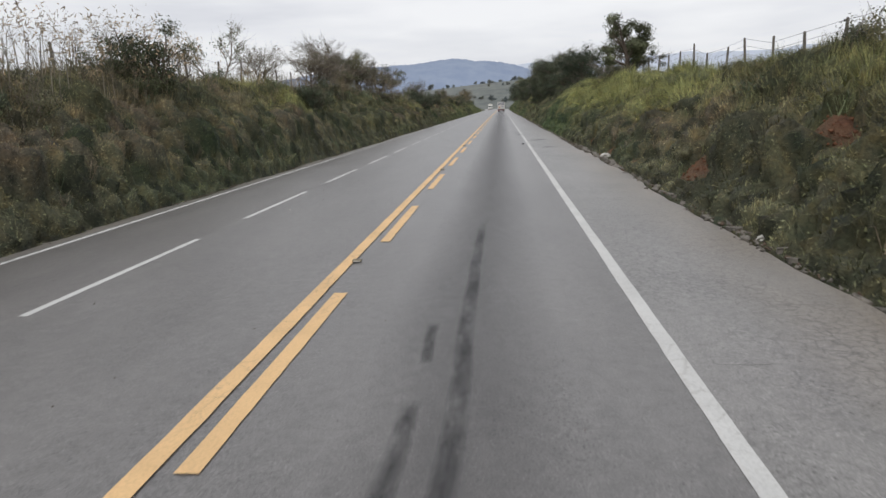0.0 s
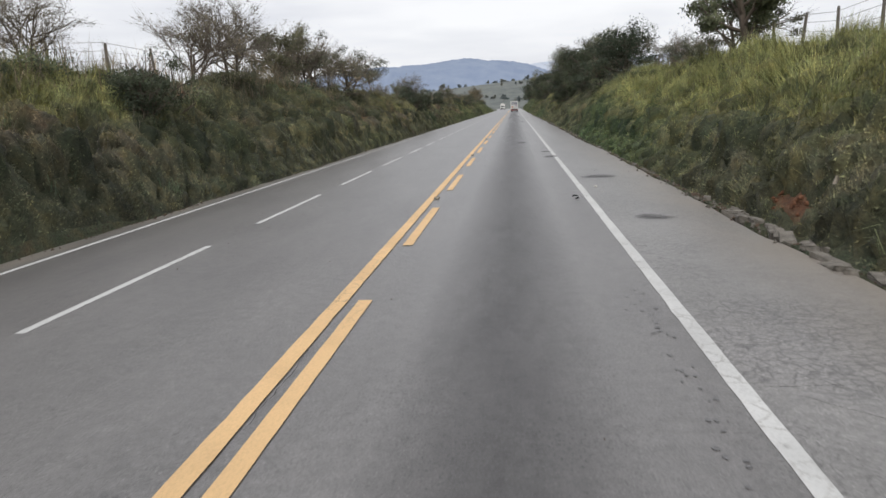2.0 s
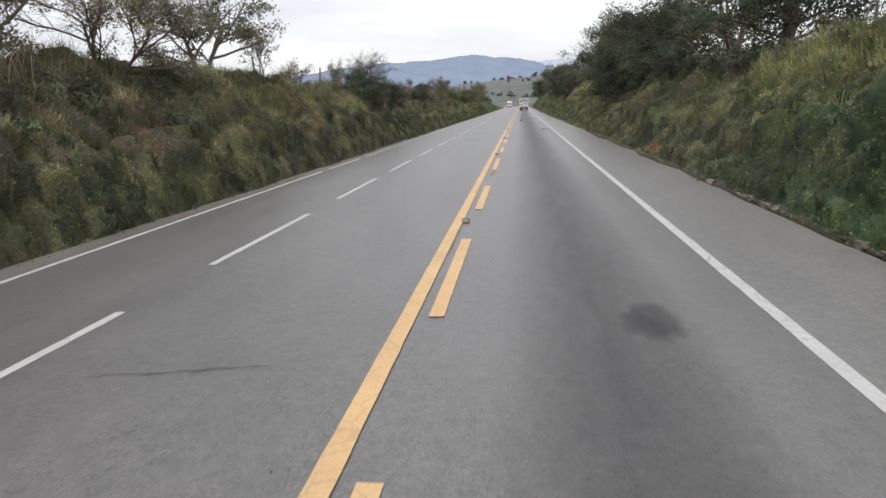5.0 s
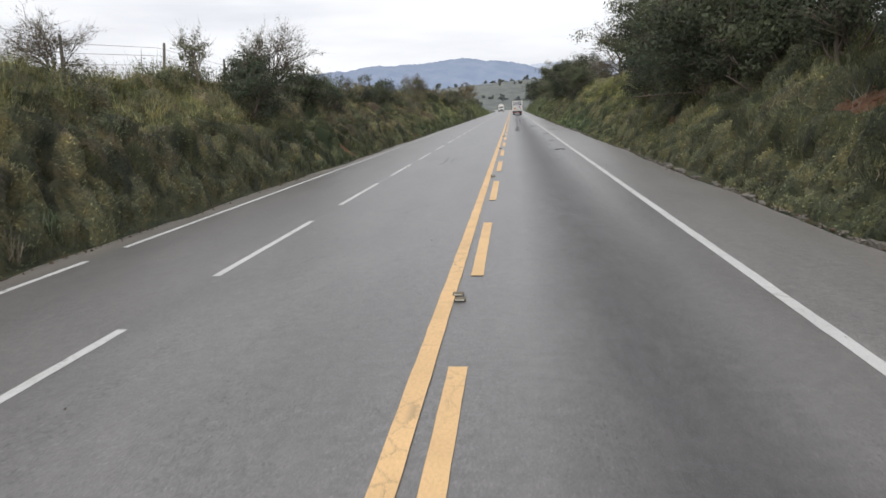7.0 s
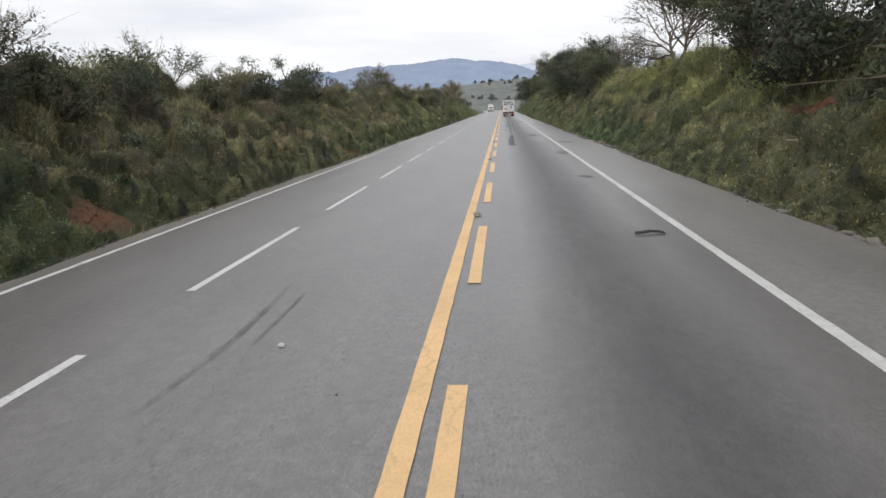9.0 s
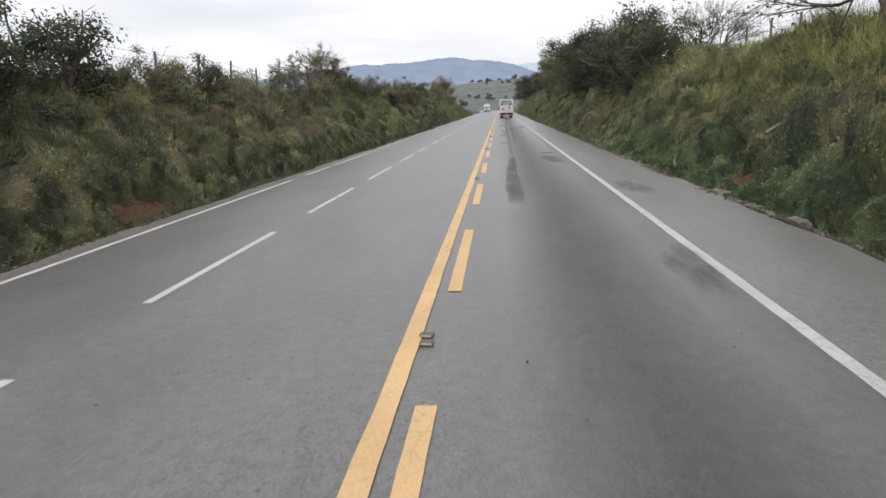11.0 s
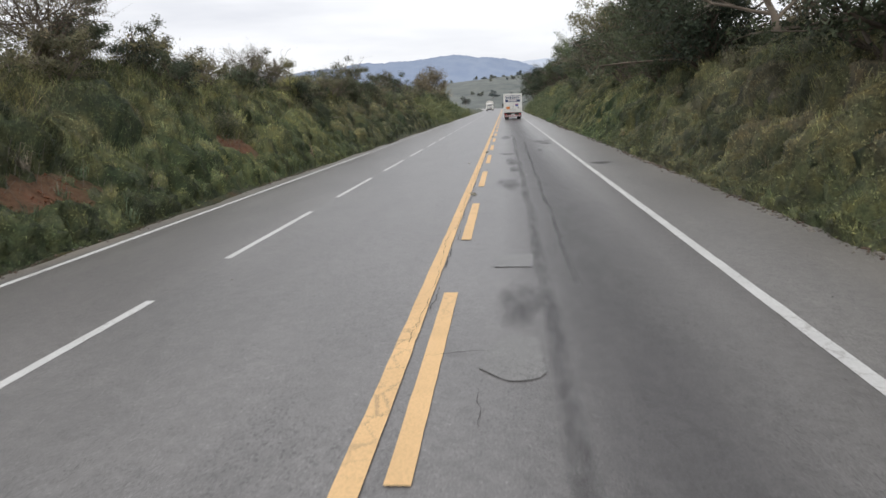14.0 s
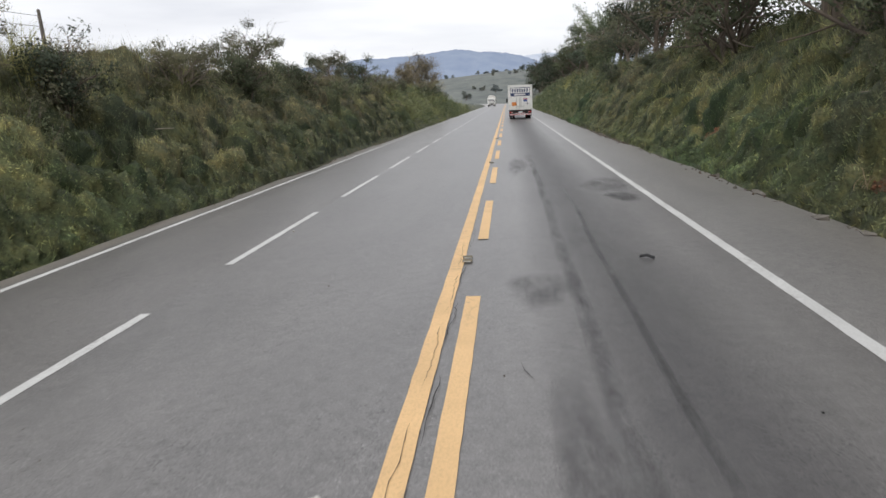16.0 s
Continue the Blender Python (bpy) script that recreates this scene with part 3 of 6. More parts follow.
yellow_dash = stripe_mesh("yellow_dash", 0.16, 4.07, MAT["yellow"])
white_dash = stripe_mesh("white_dash", 0.12, 4.75, MAT["white"])
for i in range(-4, 60):
    y = 2.55 + 7.197 * i + (2.0 if i >= 10 else 0.0)
    o = new("yellow_dash", yellow_dash)
    o.parent, o.location = road, (0.285, y, 0.004)
    o = new("white_dash", white_dash)
    o.parent, o.location = road, (-3.405, 10.9 + 7.095 * i - 4.75, -0.098 + 0.005)
old_dash = new("faded_dash", stripe_mesh("faded_dash", 0.13, 1.7, MAT["yellow_faded"]))
old_dash.parent, old_dash.location = road, (0.285, 74.15, 0.003)

end_dash = new("yellow_dash", stripe_mesh("yellow_dash", 0.16, 0.64, MAT["yellow"]))
end_dash.parent, end_dash.location = road, (0.285, 75.87, 0.004)

# distant hills, too far off to shift, with haze put into their colour
def ridge(name, mat, dist, azs, els, label, depth=600):
    az = np.linspace(azs[0], azs[-1], 260)
    el = np.interp(az, azs, els) + 0.0011 * rough(az * 9, az * 0, 0.2, 9) + 0.0006 * rough(az * 60, az * 0, 0.2, 99)
    a = np.radians(az)
    rows = []
    for f in np.linspace(0, 1, 9):
        d = dist + depth * f
        rows.append(np.stack([d * np.sin(a), d * np.cos(a), el * d * np.sin(f * math.pi / 2) ** 0.8 + 2 + (12 * rough(a * 300, a * 0 + f * 20) if 0 < f < 1 else 0) - (30 if f == 0 else 0)], -1))
    v = np.concatenate(rows)
    n = len(az)
    i = (np.arange(8)[:, None] * n + np.arange(n - 1)[None]).ravel()
    return tagged(new(name, mesh_from(name, v, np.stack([i, i + 1, i + n + 1, i + n], -1), mat, True)), label, "hill", kind="structure")


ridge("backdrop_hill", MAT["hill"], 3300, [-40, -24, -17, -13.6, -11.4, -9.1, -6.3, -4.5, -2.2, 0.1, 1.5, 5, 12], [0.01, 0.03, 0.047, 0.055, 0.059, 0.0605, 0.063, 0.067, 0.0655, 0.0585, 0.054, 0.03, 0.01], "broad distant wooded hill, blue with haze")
ridge("backdrop_ridge", MAT["hill_far"], 4000, [-60, -30, -10, 0, 3, 8, 14, 20, 26, 34, 45, 70], [0.02, 0.03, 0.04, 0.052, 0.058, 0.055, 0.06, 0.057, 0.064, 0.06, 0.05, 0.02], "farther ridge beyond the valley, pale with haze")

# ---- plants ----


def blades(pos, length, width, lean, rng, droop=0.35):
    """Bent grass blades: five points and three triangles each."""
    n = len(pos)
    a = rng.uniform(0, 2 * math.pi, n)
    out = np.stack([np.cos(a), np.sin(a), np.zeros(n)], -1)
    side = np.stack([-np.sin(a), np.cos(a), np.zeros(n)], -1)
    b = rng.uniform(0, 2 * math.pi, n)
    side = side * np.cos(b)[:, None] + np.stack([np.cos(a), np.sin(a), np.zeros(n)], -1) * np.sin(b)[:, None] * 0.6
    L, W, K = (np.broadcast_to(q, n)[:, None] for q in (length, width, lean))
    up = np.array([0, 0, 1.0])
    mid = pos + up * L * 0.58 + out * L * K * 0.32
    tip = pos + up * L * (1 - droop * K) + out * L * K
    v = np.stack([pos - side * W / 2, pos + side * W / 2, mid - side * W * 0.42, mid + side * W * 0.42, tip], 1)
    i = np.arange(n)[:, None, None] * 5
    f = i + np.array([[0, 1, 3], [0, 3, 2], [2, 3, 4]])[None]
    return v.reshape(-1, 3), f.reshape(-1, 3)


def hair(pos, length, width, lean, rng):
    """Fine straight grass blades, one pointed sliver each."""
    n = len(pos)
    a, b = rng.uniform(0, 2 * math.pi, n), rng.uniform(0, 2 * math.pi, n)
    side = np.stack([np.cos(b), np.sin(b), 0 * b], -1)
    L, W, K = (np.broadcast_to(q, n)[:, None] for q in (length, width, lean))
    tip = pos + np.stack([np.cos(a), np.sin(a), 0 * a], -1) * L * K + np.array([0, 0, 1.0]) * L * np.sqrt(np.maximum(1 - K * K, 0.08))
    return np.stack([pos - side * W / 2, pos + side * W / 2, tip], 1).reshape(-1, 3), np.arange(n * 3).reshape(-1, 3)


def unit(v):
    return v / (np.linalg.norm(v, axis=-1, keepdims=True) + 1e-9)


def leaves(pos, size, rng, slim=0.55, flat=0.0, out=None):
    """Small pointed leaves, turned every way or, with out, facing more or less out of their plant."""
    n = len(pos)
    u = rng.normal(0, 1, (n, 3))
    if out is not None:
        face = unit(out + rng.normal(0, 0.42, (n, 3)))
        w = unit(np.cross(face, u))
        u = np.cross(w, face)
    else:
        u[:, 2] *= 1 - flat
        u = unit(u)
        w = np.cross(u, rng.normal(0, 1, (n, 3)) + np.array([0, 0, flat * 3]))
        if flat:
            w = np.cross(np.array([0, 0, 1.0]) + rng.normal(0, 0.5, (n, 3)), u)
        w = unit(w)
    s = (np.broadcast_to(size, n) * rng.uniform(0.65, 1.3, n))[:, None]
    v = np.stack([pos - u * s * 0.35 + w * s * slim * 0.6, pos + u * s * 0.65, pos - u * s * 0.45 - w * s * slim * 0.5], 1)
    return v.reshape(-1, 3), np.arange(n * 3).reshape(-1, 3)


def faced(v, out, soft=0.8):
    """Turns three-cornered leaves face out of their plant; gives them and the soft normals of the plant's rounded body."""
    v = v.reshape(-1, 3, 3)
    g = unit(np.cross(v[:, 1] - v[:, 0], v[:, 2] - v[:, 0]))
    back = (g * out).sum(1) < 0
    v[back] = v[back][:, ::-1]
    g[back] *= -1
    return v.reshape(-1, 3), np.repeat(unit(unit(out) * soft + g * (1.2 - soft)), 3, 0)


def scatter(n, side, y0, y1, d0, d1, rng):
    """Points on a bank: distances d from its foot."""
    y = rng.uniform(y0, y1, n)
    d = rng.uniform(d0, d1, n)
    x = np.where(side < 0, FOOT_LEFT - d, FOOT_RIGHT + d) + centre(y)
    return x, y, d


def stuff(name, v, f, mat, label, cat, outward=None):
    return tagged(new(name, mesh_from(name, v, f, mat, False, outward)), label, cat, kind="stuff")


def grass_bank(side, y0, y1, clumps, rng, length, width, name, mat, label, d0=-0.25, d1=4.9, per=9, thin=True, lean=(0.25, 0.95)):
    x, y, d = scatter(clumps, side, y0, y1, d0, d1, rng)
    keep = np.ones(len(x), dtype=bool)
    if thin:
        keep = rng.random(len(x)) > 0.93 * bareness(x, y) ** 0.7 + 0.25 * (rough(x * 1.7, y * 1.7) < -0.4)
    x, y = x[keep], y[keep]
    tall = (0.65 + 0.5 * rng.random(len(x))) * (1 + 0.35 * np.clip(rough(x, y), -1, 1.5))
    px, py = np.repeat(x, per) + rng.normal(0, 0.09, len(x) * per), np.repeat(y, per) + rng.normal(0, 0.09, len(x) * per)
    pz = land(px, py) - 0.03
    L = np.repeat(tall, per) * rng.uniform(*length, len(px))
    v, f = hair(np.stack([px, py, pz], -1), L, rng.uniform(*width, len(px)), rng.uniform(*lean, len(px)), rng)
    return stuff(name, v, f, mat, label, "grass")


r1 = np.random.default_rng(11)
for side in (-1, 1):
    grass_bank(side, 234, 330, 1500, r1, (0.3, 0.8), (0.04, 0.08), "bank_grass", MAT["grass"], "green grass on the far part of the bank", per=8)
    grass_bank(side, 3, 235, 1500, r1, (0.45, 0.95), (0.012, 0.022), "ridge_grass", MAT["dry_grass"], "tall yellowing grass along the top of the bank", 3.4, 6.2, 20)
    grass_bank(side, 235, 330, 700, r1, (0.6, 1.2), (0.04, 0.08), "ridge_grass", MAT["dry_grass"], "tall yellowing grass along the top of the bank", 2.5, 7.5, 14)
    grass_bank(side, 3, 235, 900, r1, (0.25, 0.65), (0.009, 0.016), "dry_tufts", MAT["dead_leaf"], "dry straw-coloured tufts among the green grass", 0.3, 5.0, 9)

# tall unkempt growth on the upper slope
for y0, y1, n in ((14, 78, 420), (98, 236, 700)):
    grass_bank(-1, y0, y1, n, r1, (0.6, 1.2), (0.011, 0.020), "tall_grass", MAT["olive_grass"], "tall unkempt olive grass on the upper bank", 2.4, 5.2, 20)
    grass_bank(-1, y0, y1, n // 3, r1, (0.6, 1.3), (0.009, 0.016), "tall_grass", MAT["dead_leaf"], "tall dry grass among the green on the upper bank", 1.8, 5.2, 12)

# The growth that covers the slopes: a close lumpy skin of low plants, bristling with blades and leaves.
OPEN = {-1: ((32, 45), (80, 103)), 1: ((2, 78), (117, 149))}


def ease(v, a, b):
    t = np.clip((v - a) / (b - a), 0, 1)
    return t * t * (3 - 2 * t)


def cushions(x, y, cell, least, most, rng, share=1.0):
    """Height of round cushions set side by side on an uneven grid, and each one's own chance value."""
    i, j = np.floor(x / cell).astype(int), np.floor(y / cell).astype(int)
    i0, j0 = i.min() - 1, j.min() - 1
    shape = (i.max() - i0 + 2, j.max() - j0 + 2)
    ox, oy, rad = rng.random(shape), rng.random(shape), rng.uniform(least, most, shape) * (rng.random(shape) < share)
    h, own, chance = np.zeros(x.shape), np.zeros(x.shape), rng.uniform(-1, 1, shape)
    for a in (-1, 0, 1):
        for b in (-1, 0, 1):
            p, q = i - i0 + a, j - j0 + b
            r = rad[p, q] + 1e-6
            dd = ((x - (i + a + ox[p, q]) * cell) ** 2 + (y - (j + b + oy[p, q]) * cell) ** 2) / (r * r)
            top = 1.05 * r * np.maximum(1 - dd, 0) ** 0.42
            own = np.where(top > h, chance[p, q], own)
            h = np.maximum(h, top)
    return h, own


def kinds(x, y, d, side):
    """How dry, how lush and how straw-like the growth is at a spot."""
    dry = np.clip(-0.1 + 0.8 * rough(x * 0.6 + 60, y * 0.6 + 17, 0.0, 0.9) + 0.35 * rough(x * 1.3, y * 1.3 + 9), 0, 1) * ease(d, 0.4, 1.4) * (1.0 if side < 0 else 0.7)
    lush = np.clip(0.45 + 0.75 * rough(x * 0.6, y * 0.6, 0.0, 0.9) + 0.35 * rough(x * 1.4 + 3, y * 1.4), 0, 1) * (1 - 0.55 * ease(d, 0.9, 2.8))
    wide = 0 * y
    for a, b in OPEN[side]:
        wide = np.maximum(wide, ease(y, a - 3, a + 3) * (1 - ease(y, b - 3, b + 3)))
    straw = np.clip(wide * ease(d, 0.9, 2.9) * (0.75 + 0.4 * rough(x * 0.7 + 8, y * 0.7)) + 0.12 + 0.2 * rough(x * 0.9, y * 0.9 + 40), 0, 1)
    return np.stack([dry, lush, straw, 0 * dry + 1], -1)


def narrowed(y):
    """The right-hand verge creeps over the shoulder further along."""
    return 0.24 * ease(y, 130, 142)


def growth(side, seed, y0=4.0, y1=236.0, step=0.13, blade_count=400000, leaf_count=220000):
    rng = np.random.default_rng(seed)
    gy, gd = np.meshgrid(np.arange(y0, y1, step), np.linspace(0, 1, 48), indexing="ij")
    first = (-0.2 + 0.2 * ease(gy, 48, 62) if side < 0 else -0.26 - narrowed(gy) + 0.24 * ease(gy, 21, 24) * (1 - ease(gy, 35, 38))) + 0.13 * rough(gy * 0, gy * 0.8 + 30 * side, 0.2, 3)
    d = first + (6.2 - first) * gd ** 1.15
    x = (FOOT_LEFT - d) if side < 0 else (FOOT_RIGHT + d)
    bare = bareness(x, gy)
    kind = kinds(x, gy, d, side)
    wx, wy = x + 0.08 * rough(x * 2, gy * 2, 1, 9), gy + 0.10 * rough(x * 2 + 7, gy * 2, 1, 9)
    (small, own_s), (mid, own_m), (tall, own_t) = cushions(wx, wy, 0.5, 0.2, 0.38, rng), cushions(wx, wy, 1.0, 0.36, 0.7, rng, 0.7), cushions(wx, wy, 2.1, 0.65, 1.2, rng, 0.45)
    small, mid, tall = small * (0.75 + 0.35 * ease(d, 0.2, 1.0)), mid * 1.05 * ease(d, 0.3, 1.0) * (1 - 0.25 * kind[..., 2]), tall * 0.95 * ease(d, 1.4, 2.6) * (1 - 0.6 * kind[..., 2])
    own = np.where(tall > np.maximum(small, mid), own_t, np.where(mid > small, own_m, own_s))
    kind[..., :3] = np.clip(kind[..., :3] + 0.32 * np.stack([own, -own, np.sin(own * 9) * 0.7], -1) * ease(d, 0.0, 1.0)[..., None], 0, 1)
    kind[..., 3] = (1 + 0.25 * own_s) * (1 + 0.34 * own)
    rise = np.maximum(small / 0.28, np.maximum(mid / 0.5, tall / 0.8))
    h = np.maximum(small, np.maximum(mid, tall)) + 0.4 * small * ease(d, 0.6, 1.2)
    h = h - 0.10 * ease(d, 0.6, 2.0) - 0.22 * ease(d, 2.4, 4.2)
    h = (h + 0.05 + 0.03 * rough(x * 3, gy * 3, 1, 9)) * ease(d - first, -0.02, 0.3) * (1 - np.clip(1.3 * bare, 0, 1))
    z = np.maximum(land(x, gy), surface(x) - 0.05) + h - 0.3 * np.clip(2.2 * bare - 0.5, 0, 1) - 0.06 * (1 - ease(d - first, 0.0, 0.12)) + 0.03
    P = np.stack([x - side * 0.62 * h, gy, z - 0.25 * h], -1)
    N = unit(np.cross(np.gradient(P, axis=1), np.gradient(P, axis=0)) * (1 if side > 0 else -1))
    P = P + N * (rng.normal(0, 0.058, d.shape) * ease(d - first, 0.02, 0.2))[..., None]
    N = unit(0.6 * N + 0.4 * unit(np.cross(np.gradient(P, axis=1), np.gradient(P, axis=0)) * (1 if side > 0 else -1)))
    ny, nd = d.shape
    i = (np.arange(ny - 1)[:, None] * nd + np.arange(nd - 1)[None]).ravel()
    f = np.stack([i, i + 1, i + nd + 1, i + nd], -1) if side > 0 else np.stack([i, i + nd, i + nd + 1, i + 1], -1)

    def lay_down(name, v, f, label, cat, nrm, col, mat="growth"):
        ob = stuff(name, v, f, MAT[mat], label, cat, nrm)
        ob.data.attributes.new("growth", "FLOAT_COLOR", "POINT").data.foreach_set("color", np.ascontiguousarray(col, dtype=np.float32).ravel())

    # the skin takes the dark tone, which paints shade between the plants
    lay_down("low_growth", P.reshape(-1, 3), f, "close cover of low weeds and grass on the bank", "undergrowth", N.reshape(-1, 3), kind.reshape(-1, 4), "shaded_growth")

    def pick(n, power):
        a, b = rng.random(n) * (ny - 1.001), rng.random(n) ** power * (nd - 1.001)
        ia, ib = a.astype(int), b.astype(int)
        fa, fb = (a - ia)[:, None], (b - ib)[:, None]
        mix = lambda q: (q[ia, ib] * (1 - fa) + q[ia + 1, ib] * fa) * (1 - fb) + (q[ia, ib + 1] * (1 - fa) + q[ia + 1, ib + 1] * fa) * fb
        p, nm, k = mix(P), unit(mix(N)), mix(kind)
        keep = (rng.random(n) > 1.4 * mix(bare[..., None])[:, 0]) & (rng.random(n) < 0.12 + ease(mix(rise[..., None])[:, 0], 0.25, 0.85))
        return p[keep], nm[keep], k[keep], mix(d[..., None])[keep, 0]

    p, nm, k, dd = pick(blade_count, 0.9)
    n = len(p)
    tuft = 0.75 + 0.45 * np.clip(rough(p[:, 0] * 2.2, p[:, 1] * 2.2, 1.0, 9), -1, 1.4)
    L = ((0.13 + 0.11 * ease(dd, 0.5, 3) + 0.30 * k[:, 2] * ease(dd, 1.0, 3.0)) * tuft * rng.uniform(0.5, 1.5, n))[:, None]
    lean = unit(np.stack([rough(p[:, 0] * 1.5, p[:, 1] * 1.5, 0.5, 9), rough(p[:, 0] * 1.5 + 20, p[:, 1] * 1.5, 0.5, 9), np.full(n, 0.6)], -1))
    way = unit(nm * 0.4 + np.array([0, 0, 0.6]) + 0.45 * lean + rng.normal(0, 0.33, (n, 3)))
    s = unit(np.cross(way, rng.normal(0, 1, (n, 3)))) * rng.uniform(0.005, 0.011, (n, 1))
    v, nrm = faced(np.stack([p - s - nm * 0.02, p + s - nm * 0.02, p + way * L], 1), nm, 0.55)
    lay_down("bank_grass", v, np.arange(n * 3).reshape(-1, 3), "short and tall grass bristling on the bank", "grass", nrm, np.repeat(np.clip(k + rng.normal(0, 0.10, (n, 1)), 0, 2), 3, 0))

    p, nm, k, dd = pick(leaf_count, 0.9)
    keep = rng.random(len(p)) > 0.85 * k[:, 2]
    p, nm, k = p[keep], nm[keep], k[keep]
    n = len(p)
    p = p + nm * rng.uniform(0.0, 0.10, (n, 1))
    v, _ = leaves(p, 0.056, rng, 0.5, 0.0, unit(nm + np.array([0, 0, 0.3])))
    v, nrm = faced(v, nm)
    lay_down("weeds", v, np.arange(n * 3).reshape(-1, 3), "small broadleaf weeds on the bank", "weeds", nrm, np.repeat(np.clip(k + rng.normal(0, 0.12, (n, 1)), 0, 2), 3, 0))


for side, seed in ((-1, 301), (1, 302)):
    growth(side, seed)

# coarser tufts with broad drooping blades among the low growth
for side, seed, mat, n, label in ((-1, 311, "weeds", 330, "green tufts with broad drooping blades on the bank"), (1, 312, "grass", 300, "green tufts with broad drooping blades on the bank"),
                                  (-1, 313, "dead_leaf", 260, "straw-coloured tufts with drooping blades on the bank"), (1, 314, "dead_leaf", 120, "straw-coloured tufts with drooping blades on the bank")):
    rg = np.random.default_rng(seed)
    x, y, d = scatter(n, side, 4, 235, 0.15, 4.6, rg)
    k = rg.integers(9, 26, n)
    big = np.repeat(rg.uniform(0.5, 1.2, n), k)
    x, y = np.repeat(x, k) + rg.normal(0, 0.06, len(big)), np.repeat(y, k) + rg.normal(0, 0.06, len(big))
    v, f = blades(np.stack([x - side * 0.12, y, land(x, y) + 0.12], -1), rg.uniform(0.3, 0.75, len(x)) * big, rg.uniform(0.012, 0.026, len(x)), rg.uniform(0.3, 1.1, len(x)), rg, 0.6)
    stuff("grass_tufts", v, f, MAT[mat], label, "grass")


def tube_mesh(name, lines, mat):
    """Tapering tubes along lines of (points, radii, sides)."""
    V, Fc, base = [], [], 0
    for pts, rad, k in lines:
        pts = np.asarray(pts, dtype=float)
        t = np.gradient(pts, axis=0)
        t /= np.linalg.norm(t, axis=1)[:, None] + 1e-9
        ref = np.array([0.3, 0.9, 0.1]) if abs(t[0][2]) > 0.6 else np.array([0.0, 0.1, 1.0])
        u = np.cross(t, ref)
        u /= np.linalg.norm(u, axis=1)[:, None] + 1e-9
        w = np.cross(t, u)
        a = np.arange(k) * 2 * math.pi / k
        ring = pts[:, None] + (u[:, None] * np.cos(a)[None, :, None] + w[:, None] * np.sin(a)[None, :, None]) * np.asarray(rad)[:, None, None]
        V.append(ring.reshape(-1, 3))
        m = len(pts)
        i, j = np.meshgrid(np.arange(m - 1), np.arange(k), indexing="ij")
        q = np.stack([i * k + j, i * k + (j + 1) % k, (i + 1) * k + (j + 1) % k, (i + 1) * k + j], -1).reshape(-1, 4) + base
        Fc.append(q)
        base += m * k
    return mesh_from(name, np.concatenate(V), np.concatenate(Fc), mat, True)


def grow(rng, start, way, length, radius, level, plan, lines, tips):
    """One limb and, from it, its own smaller limbs."""
    segs = plan["segs"][level]
    pts, d = [np.array(start)], np.array(way, dtype=float)
    for _ in range(segs):
        d = d + rng.normal(0, plan["wobble"], 3) + np.array([0, 0, plan["rise"][level]])
        d /= np.linalg.norm(d)
        pts.append(pts[-1] + d * length / segs)
    rad = np.linspace(radius, radius * plan["taper"], segs + 1)
    lines.append((pts, rad, (6, 4, 3, 3, 3)[level]))
    last = level == plan["levels"] - 1
    if last or level >= plan["leaf_from"]:
        tips += [pts[k] for k in range(1 if last else segs // 2, segs + 1)]
    if last:
        return
    n = plan["kids"][level]
    for k in range(n):
        f = plan["from"][level] + (1 - plan["from"][level]) * (k + rng.random()) / n
        q = f * segs
        i = min(int(q), segs - 1)
        p = pts[i] + (pts[i + 1] - pts[i]) * (q - i)
        ax = (pts[i + 1] - pts[i]) / np.linalg.norm(pts[i + 1] - pts[i])
        ang = rng.uniform(0, 2 * math.pi) if level else 2.4 * k + rng.normal(0, 0.3)
        ref = np.array([math.cos(ang), math.sin(ang), 0.05])
        off = ref - ax * (ref @ ax)
        off /= np.linalg.norm(off) + 1e-9
        sp = plan["spread"][level] * rng.uniform(0.7, 1.25)
        grow(rng, p, ax * math.cos(sp) + off * math.sin(sp), length * plan["ratio"][level] * rng.uniform(0.7, 1.2) * (1.15 - 0.45 * f), radius * plan["thin"] * (1 - 0.35 * f), level + 1, plan, lines, tips)


